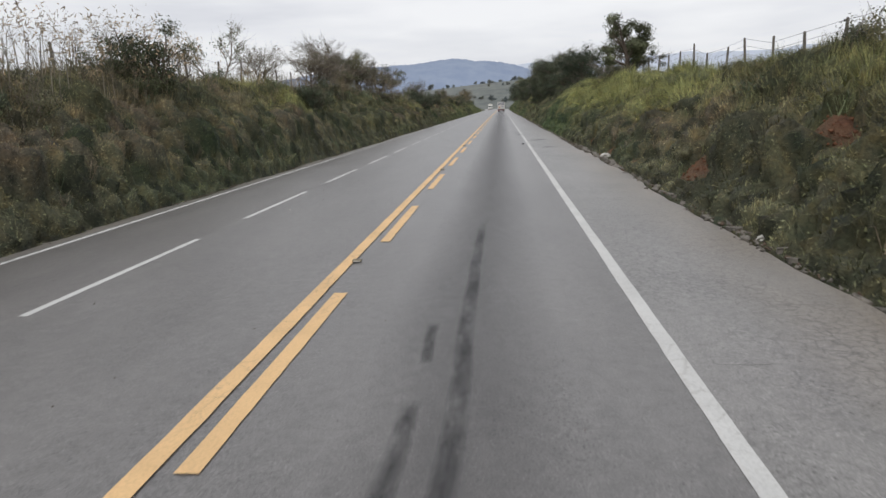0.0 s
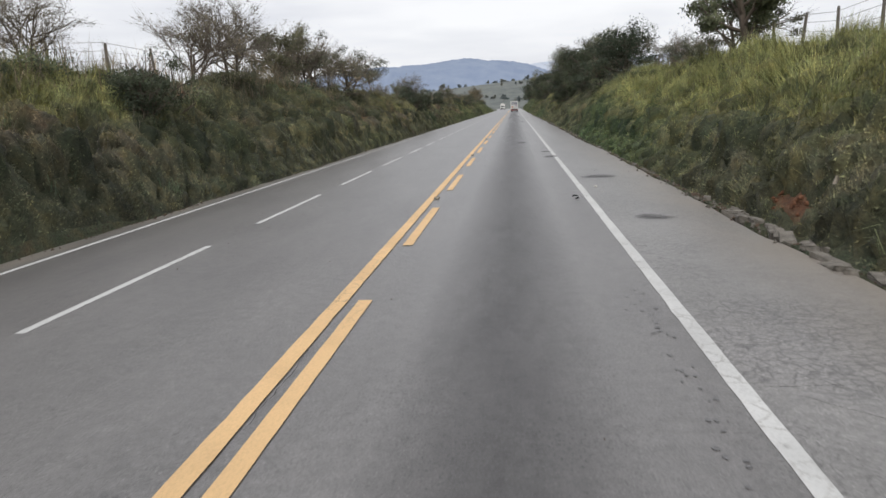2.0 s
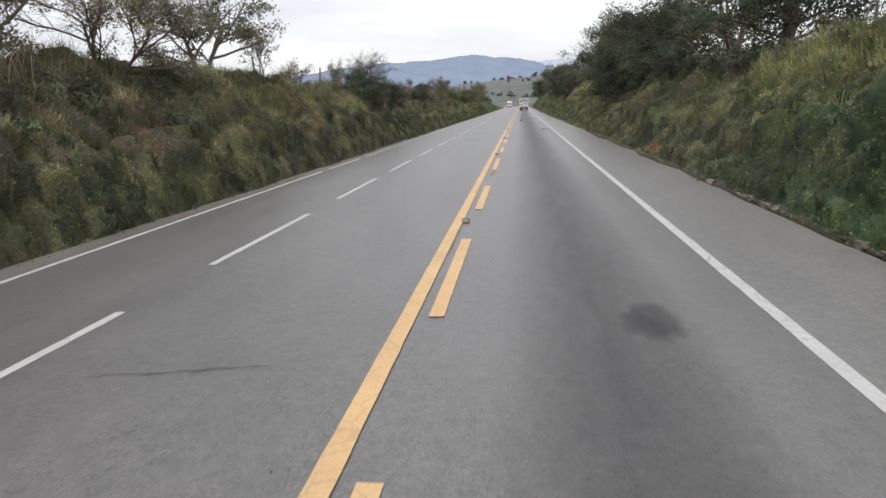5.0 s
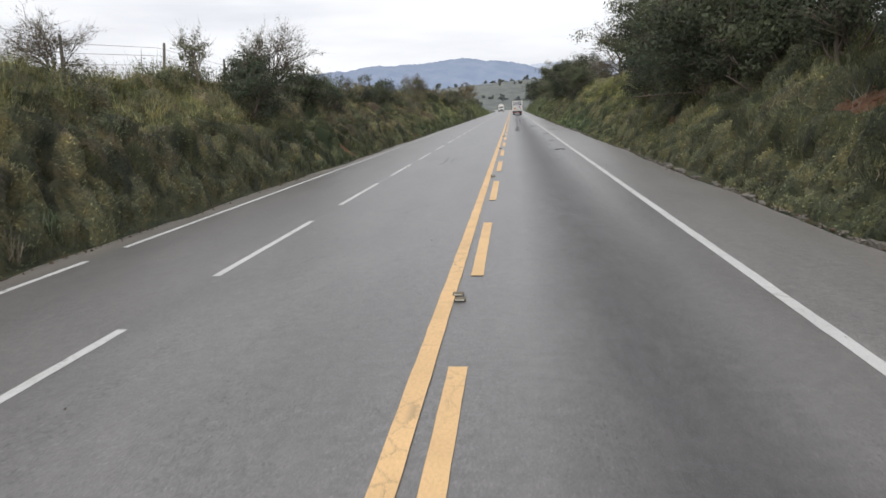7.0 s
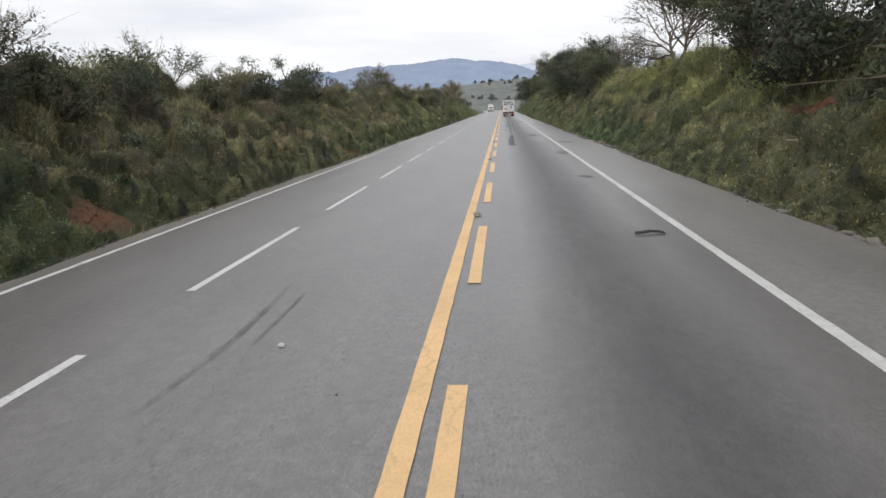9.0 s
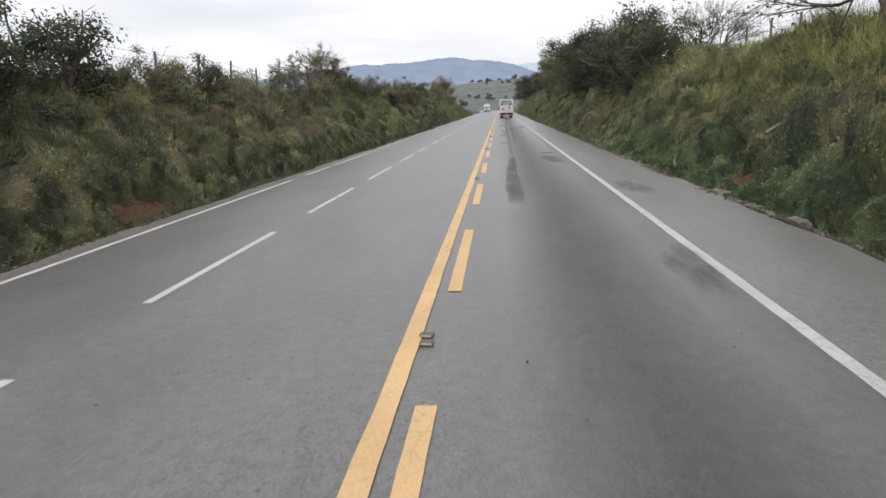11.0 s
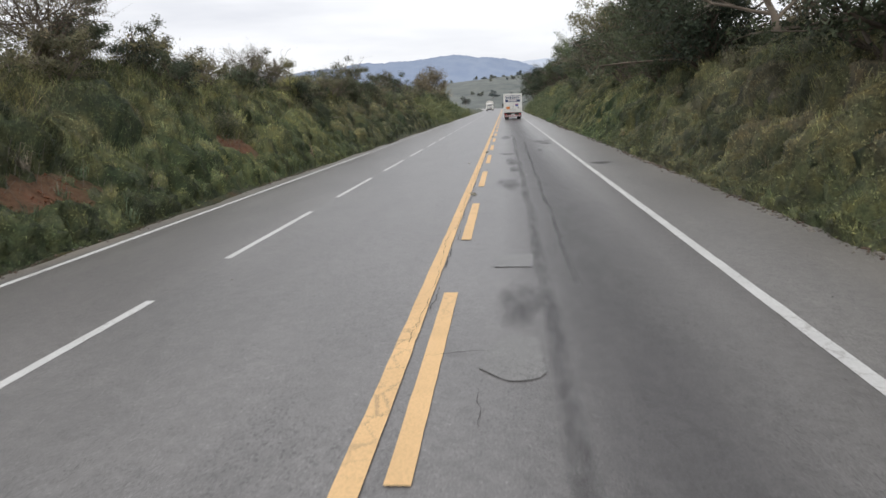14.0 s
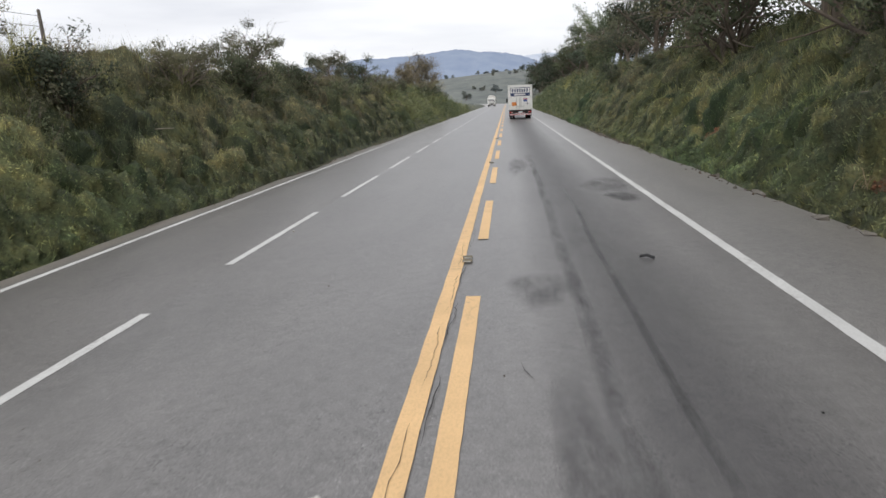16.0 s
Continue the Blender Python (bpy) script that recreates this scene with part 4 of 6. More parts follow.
def tree(seed, plan, mat_leaf, mat_bark, label, name="tree", cat="tree"):
    rng = np.random.default_rng(seed)
    lines, tips = [], []
    stems = plan.get("stems", 1)
    for s in range(stems):
        a = 2.1 * s + rng.uniform(0, 1)
        tilt = plan.get("tilt", 0.08) * (1 if stems > 1 else rng.uniform(0.3, 1))
        grow(rng, (0.12 * math.cos(a) * (stems > 1), 0.12 * math.sin(a) * (stems > 1), -0.15), (math.cos(a) * tilt, math.sin(a) * tilt, 1), plan["trunk"], plan["girth"], 0, plan, lines, tips)
    trunk = tube_mesh("trunk", lines, mat_bark)
    tips = np.array(tips)
    tall = max(float(p[2]) for pts, _, _ in lines for p in pts)
    crown = None
    if plan["leaves"]:
        n = plan["leaves"]
        if plan.get("lobes"):
            c = tips[rng.permutation(len(tips))[:plan["lobes"]]]
            rad = rng.uniform(0.55, 1.15, len(c)) * plan["puff"]
            pick = rng.integers(0, len(c), n)
            d = rng.normal(0, 1, (n, 3))
            d /= np.linalg.norm(d, axis=1)[:, None]
            pos = c[pick] + d * (rad[pick] * rng.random(n) ** 0.4)[:, None] * np.array([1.15, 1.15, 0.7]) + rng.normal(0, 0.08, (n, 3))
            out = d
        else:
            pos = tips[rng.integers(0, len(tips), n)] + rng.normal(0, plan["puff"], (n, 3)) * np.array([1, 1, 0.75])
            out = rng.normal(0, 0.5, (n, 3))
        pos[:, 2] = np.maximum(pos[:, 2], 0.05)
        tall = max(tall, float(np.percentile(pos[:, 2], 99.5)))
        out = unit(out + 0.8 * unit(pos - tips.mean(0)) + np.array([0, 0, 0.25]))
        v, f = leaves(pos, plan["leaf"], rng, 0.52, 0.15, out)
        v, nrm = faced(v, out)
        crown = mesh_from("crown", v / tall, f, mat_leaf, False, nrm)
    trunk.transform(Matrix.Scale(1 / tall, 4))
    root = tagged(new(name), label, cat)
    part_mesh("trunk", trunk, root)
    if crown:
        part_mesh("crown", crown, root)
    if plan.get("twigs"):
        at = tips[rng.integers(0, len(tips), plan["twigs"])]
        d = at - np.array([0, 0, 0.35]) * tall
        d = d / (np.linalg.norm(d, axis=1)[:, None] + 1e-9) + rng.normal(0, 0.55, at.shape)
        w = np.cross(d, rng.normal(0, 1, at.shape))
        w /= np.linalg.norm(w, axis=1)[:, None] + 1e-9
        L = rng.uniform(0.18, 0.6, (len(at), 1))
        v = np.stack([at - w * 0.007, at + w * 0.007, at + d * L], 1).reshape(-1, 3)
        tagged(part_mesh("brushwood", mesh_from("brushwood", v / tall, np.arange(len(v)).reshape(-1, 3), MAT["twig"]), root), kind="stuff")
    return root


BASE = dict(levels=4, segs=(5, 4, 2, 1), wobble=0.16, rise=(0.05, 0.06, 0.04, 0.02), taper=0.55, thin=0.55, kids=(7, 5, 4), spread=(0.95, 0.8, 0.75), ratio=(0.75, 0.6, 0.55), leaf_from=2)
BASE["from"] = (0.35, 0.25, 0.2)


def plan(**k):
    p = dict(BASE)
    if "start" in k:
        p["from"] = k.pop("start")
    p.update(k)
    return p


KIND = {}
KIND["round"] = [tree(s, plan(trunk=2.6, girth=0.15, leaves=5800, leaf=0.140, puff=0.42, lobes=46, kids=(8, 5, 3)), MAT["tree_leaf"], MAT["bark"], "leafy broad-crowned tree on top of the grassy bank") for s in (3, 4)]
KIND["bare"] = [tree(s, plan(twigs=2600, trunk=2.4, girth=0.085, leaves=3040, leaf=0.091, puff=0.14, kids=(8, 6, 3), stems=2, tilt=0.4, ratio=(1.0, 0.66, 0.62), thin=0.6), MAT["pale_leaf"], MAT["bark"], "half-bare spreading tree with fine grey twigs") for s in (5, 6)]
KIND["spread"] = [tree(s, plan(trunk=3.0, girth=0.12, leaves=12000, leaf=0.108, puff=0.6, lobes=110, kids=(12, 5, 2), spread=(1.15, 0.85, 0.8), ratio=(0.78, 0.5, 0.5), start=(0.15, 0.2, 0.2), rise=(0.05, 0.03, 0.0, 0.0), leaf_from=1, thin=0.42, stems=2, tilt=0.3, levels=3), MAT["dark_leaf"], MAT["bark"], "large dark-leaved spreading tree overhanging the bank") for s in (7, 8, 18)]
KIND["dense"] = [tree(s, plan(trunk=2.2, girth=0.09, leaves=4600, leaf=0.115, puff=0.5, lobes=56, kids=(8, 4, 2), spread=(0.8, 0.8, 0.8), ratio=(0.65, 0.6, 0.55), start=(0.04, 0.2, 0.2), stems=3, tilt=0.25, levels=3), MAT["dark_leaf"], MAT["bark"], "dense dark bushy tree wrapped in creepers") for s in (9, 10)]
KIND["olive"] = [tree(s, plan(twigs=900, trunk=2.7, girth=0.12, leaves=7800, leaf=0.115, puff=0.55, lobes=48, kids=(9, 5, 2), spread=(1.05, 0.85, 0.8), ratio=(0.9, 0.6, 0.5), start=(0.3, 0.25, 0.2), stems=2, tilt=0.3, levels=3), MAT["shrub_olive"], MAT["pale_bark"], "olive-green thin-leaved tree with a wide crown") for s in (12, 13)]
KIND["sapling"] = [tree(s, plan(twigs=500, trunk=2.6, girth=0.05, leaves=798, leaf=0.119, puff=0.10, kids=(9, 5, 2), spread=(0.7, 0.6, 0.6), ratio=(0.5, 0.5, 0.5), stems=2, tilt=0.2), MAT["tree_leaf"], MAT["pale_bark"], "slender sapling with sparse leaves and thin pale stems") for s in (14, 15)]
KIND["brown"] = [tree(16, plan(twigs=1500, trunk=3.2, girth=0.17, leaves=6500, leaf=0.140, puff=0.34, kids=(9, 6, 4), spread=(1.0, 0.85, 0.8), ratio=(0.85, 0.6, 0.5), start=(0.15, 0.25, 0.2)), MAT["pale_leaf"], MAT["bark"], "big round brownish tree with thin foliage")]
KIND["umbrella"] = [tree(s, plan(twigs=260, trunk=2.7, girth=0.085, leaves=2800, leaf=0.095, puff=0.3, lobes=44, kids=(8, 5, 3), spread=(0.85, 0.7, 0.6), ratio=(0.75, 0.6, 0.5), start=(0.4, 0.35, 0.3), rise=(0.05, 0.0, 0.0, 0.0), thin=0.6), MAT["tree_leaf"], MAT["bark"], "thin flat-crowned tree with an open spreading top") for s in (41, 42)]
FAR = dict(levels=3, kids=(6, 3), spread=(0.9, 0.8), ratio=(0.8, 0.6), segs=(3, 2, 2))
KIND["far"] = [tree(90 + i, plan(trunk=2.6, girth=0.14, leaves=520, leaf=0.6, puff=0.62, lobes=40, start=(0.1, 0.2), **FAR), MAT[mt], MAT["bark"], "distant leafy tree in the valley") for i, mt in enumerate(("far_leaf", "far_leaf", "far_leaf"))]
KIND["pine"] = [tree(17, plan(trunk=3.6, girth=0.07, leaves=2850, leaf=0.112, puff=0.14, kids=(14, 4, 2), spread=(0.9, 0.6, 0.6), ratio=(0.26, 0.5, 0.5), start=(0.3, 0.2, 0.2)), MAT["tree_leaf"], MAT["bark"], "small slim upright tree with feathery foliage")]


def bamboo(seed):
    rng = np.random.default_rng(seed)
    lines, pos = [], []
    for _ in range(26):
        a, lean = rng.uniform(0, 6.28), rng.uniform(0.02, 0.22)
        r0 = rng.uniform(0, 0.7)
        h = rng.uniform(5.5, 9)
        t = np.linspace(0, 1, 8)
        out = r0 + h * lean * (t + 1.1 * t ** 3)
        pts = np.stack([out * math.cos(a), out * math.sin(a), h * (t - 0.10 * t ** 4)], -1)
        lines.append((pts, np.linspace(0.045, 0.012, 8), 4))
        k = rng.uniform(0.3, 1, 170)
        c = np.stack([np.interp(k, t, pts[:, j]) for j in range(3)], -1)
        pos.append(c + rng.normal(0, 0.24, c.shape))
    root = tagged(new("bamboo_clump"), "tall green bamboo clump with feathery tops", "bamboo")
    part_mesh("cane", tube_mesh("cane", lines, MAT["bamboo"]), root)
    v, f = leaves(np.concatenate(pos), 0.26, rng, 0.3)
    part_mesh("foliage", mesh_from("foliage", v, f, MAT["bamboo"]), root)
    return root


KIND["bamboo"] = [bamboo(21)]


def shrub(seed, mat, label, n=980, leaf=0.088, tall=1.0):
    rng = np.random.default_rng(seed)
    lines, pos, out = [], [], []
    lobes = rng.integers(5, 9)
    for k in range(lobes):
        a, r = rng.uniform(0, 6.28), rng.uniform(0.1, 0.75)
        c = np.array([r * math.cos(a), r * math.sin(a), rng.uniform(0.35, 1.0) * tall])
        rad = rng.uniform(0.28, 0.5)
        mid = c * np.array([0.4, 0.4, 0.6]) + rng.normal(0, 0.06, 3)
        lines.append(([np.array([0.1 * math.cos(a), 0.1 * math.sin(a), -0.15]), mid, c, c + np.array([0.2 * math.cos(a), 0.2 * math.sin(a), rad])], [0.022, 0.016, 0.010, 0.004], 3))
        d = rng.normal(0, 1, (n // lobes, 3))
        d /= np.linalg.norm(d, axis=1)[:, None]
        out.append(d + np.array([0, 0, 0.3]))
        pos.append(c + d * rad * (rng.random(len(d)) ** 0.35)[:, None] * np.array([1, 1, 0.85]) * (1 + 0.25 * rng.normal(0, 1, len(d)))[:, None])
    pos = np.concatenate(pos)
    pos[:, 2] = np.abs(pos[:, 2] - 0.03) + 0.03
    root = tagged(new("shrub"), label, "shrub")
    part_mesh("stem", tube_mesh("stem", lines, MAT["pale_bark"]), root)
    out = unit(np.concatenate(out) + 0.5 * unit(pos - pos.mean(0)))
    v, f = leaves(pos, leaf, rng, 0.5, 0.0, out)
    v, nrm = faced(v, out)
    part_mesh("foliage", mesh_from("foliage", v, f, mat, False, nrm), root)
    a = pos[rng.integers(0, len(pos), 60)] * np.array([0.8, 0.8, 0.85])
    v, f = hair(a, rng.uniform(0.25, 0.7, 60), 0.011, rng.uniform(0.1, 0.8, 60), rng)
    tagged(part_mesh("brushwood", mesh_from("brushwood", v, f, MAT["twig"]), root), kind="stuff")
    return root


SHRUBS = [shrub(31, MAT["shrub"], "rounded green shrub growing on the roadside bank"), shrub(32, MAT["shrub"], "rounded green shrub growing on the roadside bank"),
          shrub(33, MAT["shrub_olive"], "olive-green scrub bush growing on the bank", leaf=0.078), shrub(34, MAT["shrub_olive"], "olive-green scrub bush growing on the bank", leaf=0.078),
          shrub(35, MAT["dark_leaf"], "dark green leafy bush on the bank", leaf=0.092), shrub(36, MAT["dark_leaf"], "dark green leafy bush on the bank", leaf=0.092),
          shrub(37, MAT["weeds"], "low spreading green bush on the bank", leaf=0.09, tall=0.6), shrub(38, MAT["pale_leaf"], "brownish half-dry bush with thin leaves", 850, 0.078)]


def place(kind_list, k, x, y, scale, turn, squash=1.0, sink=0.05):
    src = kind_list[k % len(kind_list)]
    z = float(land(x, y)) - sink
    m = Matrix.Translation((x, y, z)) @ Matrix.Rotation(turn, 4, "Z") @ Matrix.Diagonal((scale, scale, scale * squash, 1))
    if "used" not in src:
        src["used"] = 1
        src.matrix_basis = m
        return src
    return copy_thing(src, m @ Matrix.Diagonal((1 / src.scale.x, 1 / src.scale.y, 1 / src.scale.z, 1)))


# trees, one by one: kind, x, y, height, turn
TREES = [
    ("round", 11.2, 51.0, 5.0, 0.3), ("olive", 12.2, 54.5, 3.4, 2.3), ("olive", 12.4, 62, 2.6, 1.0), ("bare", 12.6, 70, 3.4, 1.0), ("spread", 11.4, 83, 5.6, 2.0), ("olive", 11.3, 90, 5.2, 4.0), ("spread", 10.6, 97, 5.4, 1.0),
    ("spread", 10.0, 104, 5.8, 0.0), ("dense", 9.0, 101.5, 3.4, 0.6), ("spread", 9.4, 106.5, 4.6, 2.9), ("dense", 8.9, 111, 3.0, 3.6), ("dense", 9.2, 94, 3.2, 5.6), ("dense", 9.0, 117, 3.2, 0.3), ("olive", 10.0, 110, 5.6, 3.0), ("spread", 10.2, 117, 6.2, 4.4), ("dense", 9.6, 122, 4.2, 1.1), ("spread", 10.8, 127, 6.4, 5.2), ("bare", 10.3, 137, 6.6, 1.6), ("round", 13.0, 133, 6.0, 0.9),
    ("dense", 9.4, 163.5, 5.4, 0.5), ("dense", 9.0, 158.6, 3.8, 1.9), ("dense", 8.6, 161.2, 2.6, 4.1), ("dense", 9.0, 98.2, 3.0, 2.2), ("dense", 9.3, 90.0, 3.0, 0.9), ("spread", 9.9, 100.4, 5.2, 5.0), ("dense", 9.2, 168, 4.2, 2.5), ("spread", 11.0, 171, 5.6, 2.6), ("bare", 12.0, 159, 4.2, 0.2), ("olive", 10.4, 177, 5.2, 0.4), ("dense", 9.2, 181.5, 4.2, 3.0), ("spread", 9.6, 183.5, 5.6, 3.4), ("dense", 8.9, 187.5, 3.4, 0.2), ("dense", 9.6, 191, 4.3, 2.1), ("spread", 10.4, 196, 5.7, 1.5), ("dense", 10.0, 204, 5.4, 4.0),
    ("olive", 10.4, 212, 6.3, 2.2), ("spread", 10.8, 222, 5.8, 0.7), ("olive", 10.8, 233, 5.5, 5.0), ("spread", 11.2, 242, 5.3, 5.0), ("round", 11.6, 272, 7.0, 1.0), ("dense", 11.4, 286, 7.4, 2.0), ("spread", 11.8, 302, 7.0, 3.0), ("dense", 12.0, 325, 7.6, 0.4), ("spread", 12.0, 350, 8.0, 1.9),
    ("dense", 11.2, 385, 10.5, 0.8), ("spread", 12.5, 405, 10.0, 0.1),
    ("dense", -10.9, 24.6, 2.7, 0.4), ("sapling", -11.6, 32.6, 3.0, 0.7), ("bare", -12.0, 40, 2.6, 0.6), ("dense", -9.4, 41.6, 2.5, 2.4), ("dense", -9.9, 43.4, 2.2, 0.4), ("bare", -12.0, 50.5, 4.2, 1.4), ("bare", -12.4, 56, 4.4, 3.3), ("olive", -12.2, 63, 4.0, 0.3), ("olive", -12.2, 70.4, 4.4, 2.2), ("bare", -12.1, 75, 4.6, 0.2), ("olive", -12.6, 83.0, 4.4, 4.4), ("bare", -12.2, 67, 4.8, 5.2),
    ("sapling", -11.8, 88, 2.8, 1.4), ("bare", -12.0, 94.0, 2.4, 5.0), ("sapling", -11.6, 102, 2.7, 2.0), ("dense", -11.4, 108.4, 3.0, 1.8), ("sapling", -11.3, 113, 2.6, 0.5), ("dense", -10.8, 130, 2.7, 0.9), ("dense", -11.2, 137, 3.0, 3.9), ("sapling", -11.4, 121, 2.2, 3.9),
    ("dense", -11.6, 148.4, 2.0, 5.0), ("sapling", -12.2, 158, 2.2, 0.9), ("sapling", -12.4, 163, 2.4, 2.9), ("umbrella", -12.2, 167.5, 3.7, 2.0), ("umbrella", -12.8, 162.0, 2.6, 0.3), ("pine", -12.0, 179, 2.7, 0.0), ("bare", -12.4, 187.8, 2.4, 4.2), ("round", -12.6, 174, 2.6, 4.7), ("dense", -10.6, 176, 1.9, 4.7),
    ("olive", -11.5, 171, 2.1, 0.4), ("bare", -12.2, 172.4, 3.6, 2.4), ("dense", -11.6, 175.6, 2.0, 1.4), ("olive", -11.6, 180.4, 2.1, 3.4), ("dense", -11.5, 184.6, 1.6, 4.4), ("olive", -11.4, 206, 2.9, 1.3), ("dense", -10.4, 203, 2.8, 2.9), ("dense", -10.6, 212, 2.4, 0.9), ("olive", -11.0, 221, 2.6, 0.9), ("dense", -11.5, 232, 2.8, 0.2), ("brown", -12.3, 280, 6.3, 0.6), ("olive", -14.0, 296, 4.6, 1.0), ("brown", -12.0, 262, 3.2, 2.6),
    ("dense", -10.0, 102.5, 2.5, 3.0), ("dense", -10.8, 106.0, 3.0, 1.0), ("olive", -9.6, 105.5, 2.0, 2.0), ("dense", -10.0, 109.5, 2.9, 4.2), ("bare", -11.4, 109.8, 3.6, 0.2), ("dense", -10.2, 113, 2.6, 0.2), ("dense", -10.3, 117, 2.2, 5.1), ("dense", -10.4, 123, 2.0, 1.0), ("olive", -10.8, 127, 2.2, 2.0), ("dense", -10.7, 134, 2.3, 4.0), ("olive", -11.0, 141.5, 2.0, 0.7),
    ("dense", -10.4, 190.6, 2.5, 3.1), ("olive", -11.4, 187.6, 2.4, 1.1), ("olive", -10.4, 197, 2.1, 4.1), ("olive", -10.5, 216, 2.2, 1.9), ("dense", -10.7, 226, 2.2, 5.5), ("olive", -10.6, 240, 2.5, 3.3), ("dense", -10.8, 250, 2.7, 0.5), ("olive", -10.9, 270, 2.6, 0.5),
]
for i, (k, x, y, s, a) in enumerate(TREES):
    place(KIND[k], i, x, y, s, a)
for i, (x, y, s) in enumerate([(11.2, 249, 0.92), (11.8, 255, 1.0), (11.5, 261, 0.95)]):
    place(KIND["bamboo"], i, x, y, s, i * 1.7)
# woods far down the valley: small groves, a fringe on the crest
rf = np.random.default_rng(51)
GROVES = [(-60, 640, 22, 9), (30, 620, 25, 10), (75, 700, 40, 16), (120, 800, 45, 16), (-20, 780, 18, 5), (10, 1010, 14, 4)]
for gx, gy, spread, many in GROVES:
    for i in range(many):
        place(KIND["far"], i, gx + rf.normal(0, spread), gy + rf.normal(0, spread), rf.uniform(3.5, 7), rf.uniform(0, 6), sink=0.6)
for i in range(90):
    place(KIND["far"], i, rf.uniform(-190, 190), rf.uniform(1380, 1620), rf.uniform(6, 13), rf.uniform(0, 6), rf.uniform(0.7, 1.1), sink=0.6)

# shrubs along the tops of the banks and here and there on the slopes
rs = np.random.default_rng(61)
for side in (-1, 1):
    y = 5.0
    while y < 300:
        y += rs.uniform(1.15, 2.4) * (1.05 if y < 230 else 3.0)
        d = rs.choice([rs.uniform(1.2, 3.0), rs.uniform(2.6, 4.6), rs.uniform(3.4, 5.6)])
        x = (FOOT_LEFT - d) if side < 0 else (FOOT_RIGHT + d)
        if float(bareness(np.array(x), np.array(y))) > 0.35:
            continue
        low = d < 2.4
        wild = float(rough(np.array(x) * 0.4, np.array(y) * 0.4))
        k = rs.choice([0, 1, 6, 6, 3] if low else ([4, 5, 0, 1] if wild > 0.4 else [2, 3, 0, 1, 7, 2]))
        s = rs.uniform(0.5, 0.85) if low else rs.uniform(0.75, 1.25)
        if side < 0 and (55 < y < 84 or y > 108):
            s *= 1.2
        if side > 0 and (22 < y < 76 or 136 < y < 158):
            s *= 0.62
        if y > 230:
            s *= 1.3
        place(SHRUBS, int(k), float(x), float(y), s, rs.uniform(0, 6.28), rs.uniform(0.75, 1.15), 0.08)


def bed(spots, label):
    """Low bushes too many to count, joined by the kind of leaf; spots are (kind, x, y, size, turn, squash)."""
    pile = {}
    for k, x, y, size, turn, squash in spots:
        m = np.array(Matrix.Rotation(turn, 3, "Z") @ Matrix.Diagonal((size, size, size * squash)))
        for ob in SHRUBS[k].children:
            me = ob.data
            co, li = np.empty(len(me.vertices) * 3, dtype=np.float32), np.empty(len(me.loops), dtype=np.int32)
            me.vertices.foreach_get("co", co)
            me.loops.foreach_get("vertex_index", li)
            if len(li) != 3 * len(me.polygons):
                continue
            v, f, base, nm = pile.setdefault(me.materials[0].name, ([], [], [0], []))
            nm.append(unit(OUTWARD.get(me.name, np.tile([0, 0, 1.0], (len(co) // 3, 1))) @ np.array(Matrix.Rotation(turn, 3, "Z")).T))
            v.append(co.reshape(-1, 3) @ m.T + np.array([x, y, float(land(x, y)) - 0.07]))
            f.append(li.reshape(-1, 3) + base[0])
            base[0] += len(co) // 3
    for mat in sorted(pile):
        v, f, _, nm = pile[mat]
        stuff("low_bushes", np.concatenate(v), np.concatenate(f), bpy.data.materials[mat], label, "bushes", np.concatenate(nm))


spots = []
# bushes lower on the left-hand slope
y = 10.0
while y < 236:
    y += rs.uniform(2.2, 4.4) * (1.0 if y > 92 else 1.5)
    if 76 < y < 96:
        continue
    x = FOOT_LEFT - rs.uniform(1.7, 3.6)
    if float(bareness(np.array(x), np.array(y))) < 0.3:
        spots.append((int(rs.choice([2, 3, 4, 5, 7, 0])), float(x), float(y), rs.uniform(0.6, 1.0), rs.uniform(0, 6.28), rs.uniform(0.75, 1.05)))
# low dark bushes on the right-hand slope
y = 8.0
while y < 236:
    y += rs.uniform(3.2, 7.0)
    x = FOOT_RIGHT + rs.choice([rs.uniform(0.5, 1.6), rs.uniform(1.4, 3.2)])
    if float(bareness(np.array(x), np.array(y))) < 0.25:
        spots.append((int(rs.choice([4, 5, 0, 1, 3, 6])), float(x), float(y), rs.uniform(0.36, 0.68), rs.uniform(0, 6.28), rs.uniform(0.75, 1.05)))
bed(spots, "low mixed bushes growing on the slope of the bank")


def scrub(side, y0, y1, count, mat, label, d0, d1, size, seed, leaf=0.075):
    """Low rounded cushions of scrub, too many to count."""
    rng = np.random.default_rng(seed)
    x, y, d = scatter(count, side, y0, y1, d0, d1, rng)
    keep = rng.random(count) > 1.1 * bareness(x, y)
    x, y = x[keep], y[keep]
    r = rng.uniform(*size, len(x)) * (1 + 0.4 * np.clip(rough(x * 0.6, y * 0.6), -1, 1.2))
    z = land(x, y)
    k = (88 * np.clip(r / 0.5, 0.3, 2.2) ** 1.8 * (0.115 / leaf) ** 1.5).astype(int)
    own = np.repeat(np.arange(len(x)), k)
    n = len(own)
    g = rng.normal(0, 1, (n, 3))
    g /= np.linalg.norm(g, axis=1)[:, None]
    g[:, 2] = np.abs(g[:, 2])
    rr = r[own] * rng.random(n) ** 0.3 * (1 + 0.18 * rng.normal(0, 1, n))
    pos = np.stack([x[own], y[own], z[own]], -1) + g * rr[:, None] * np.array([1.0, 1.2, 1.0])
    v, f = leaves(pos, leaf, rng, 0.5, 0.2)
    return stuff("scrub", v, f, mat, label, "scrub")


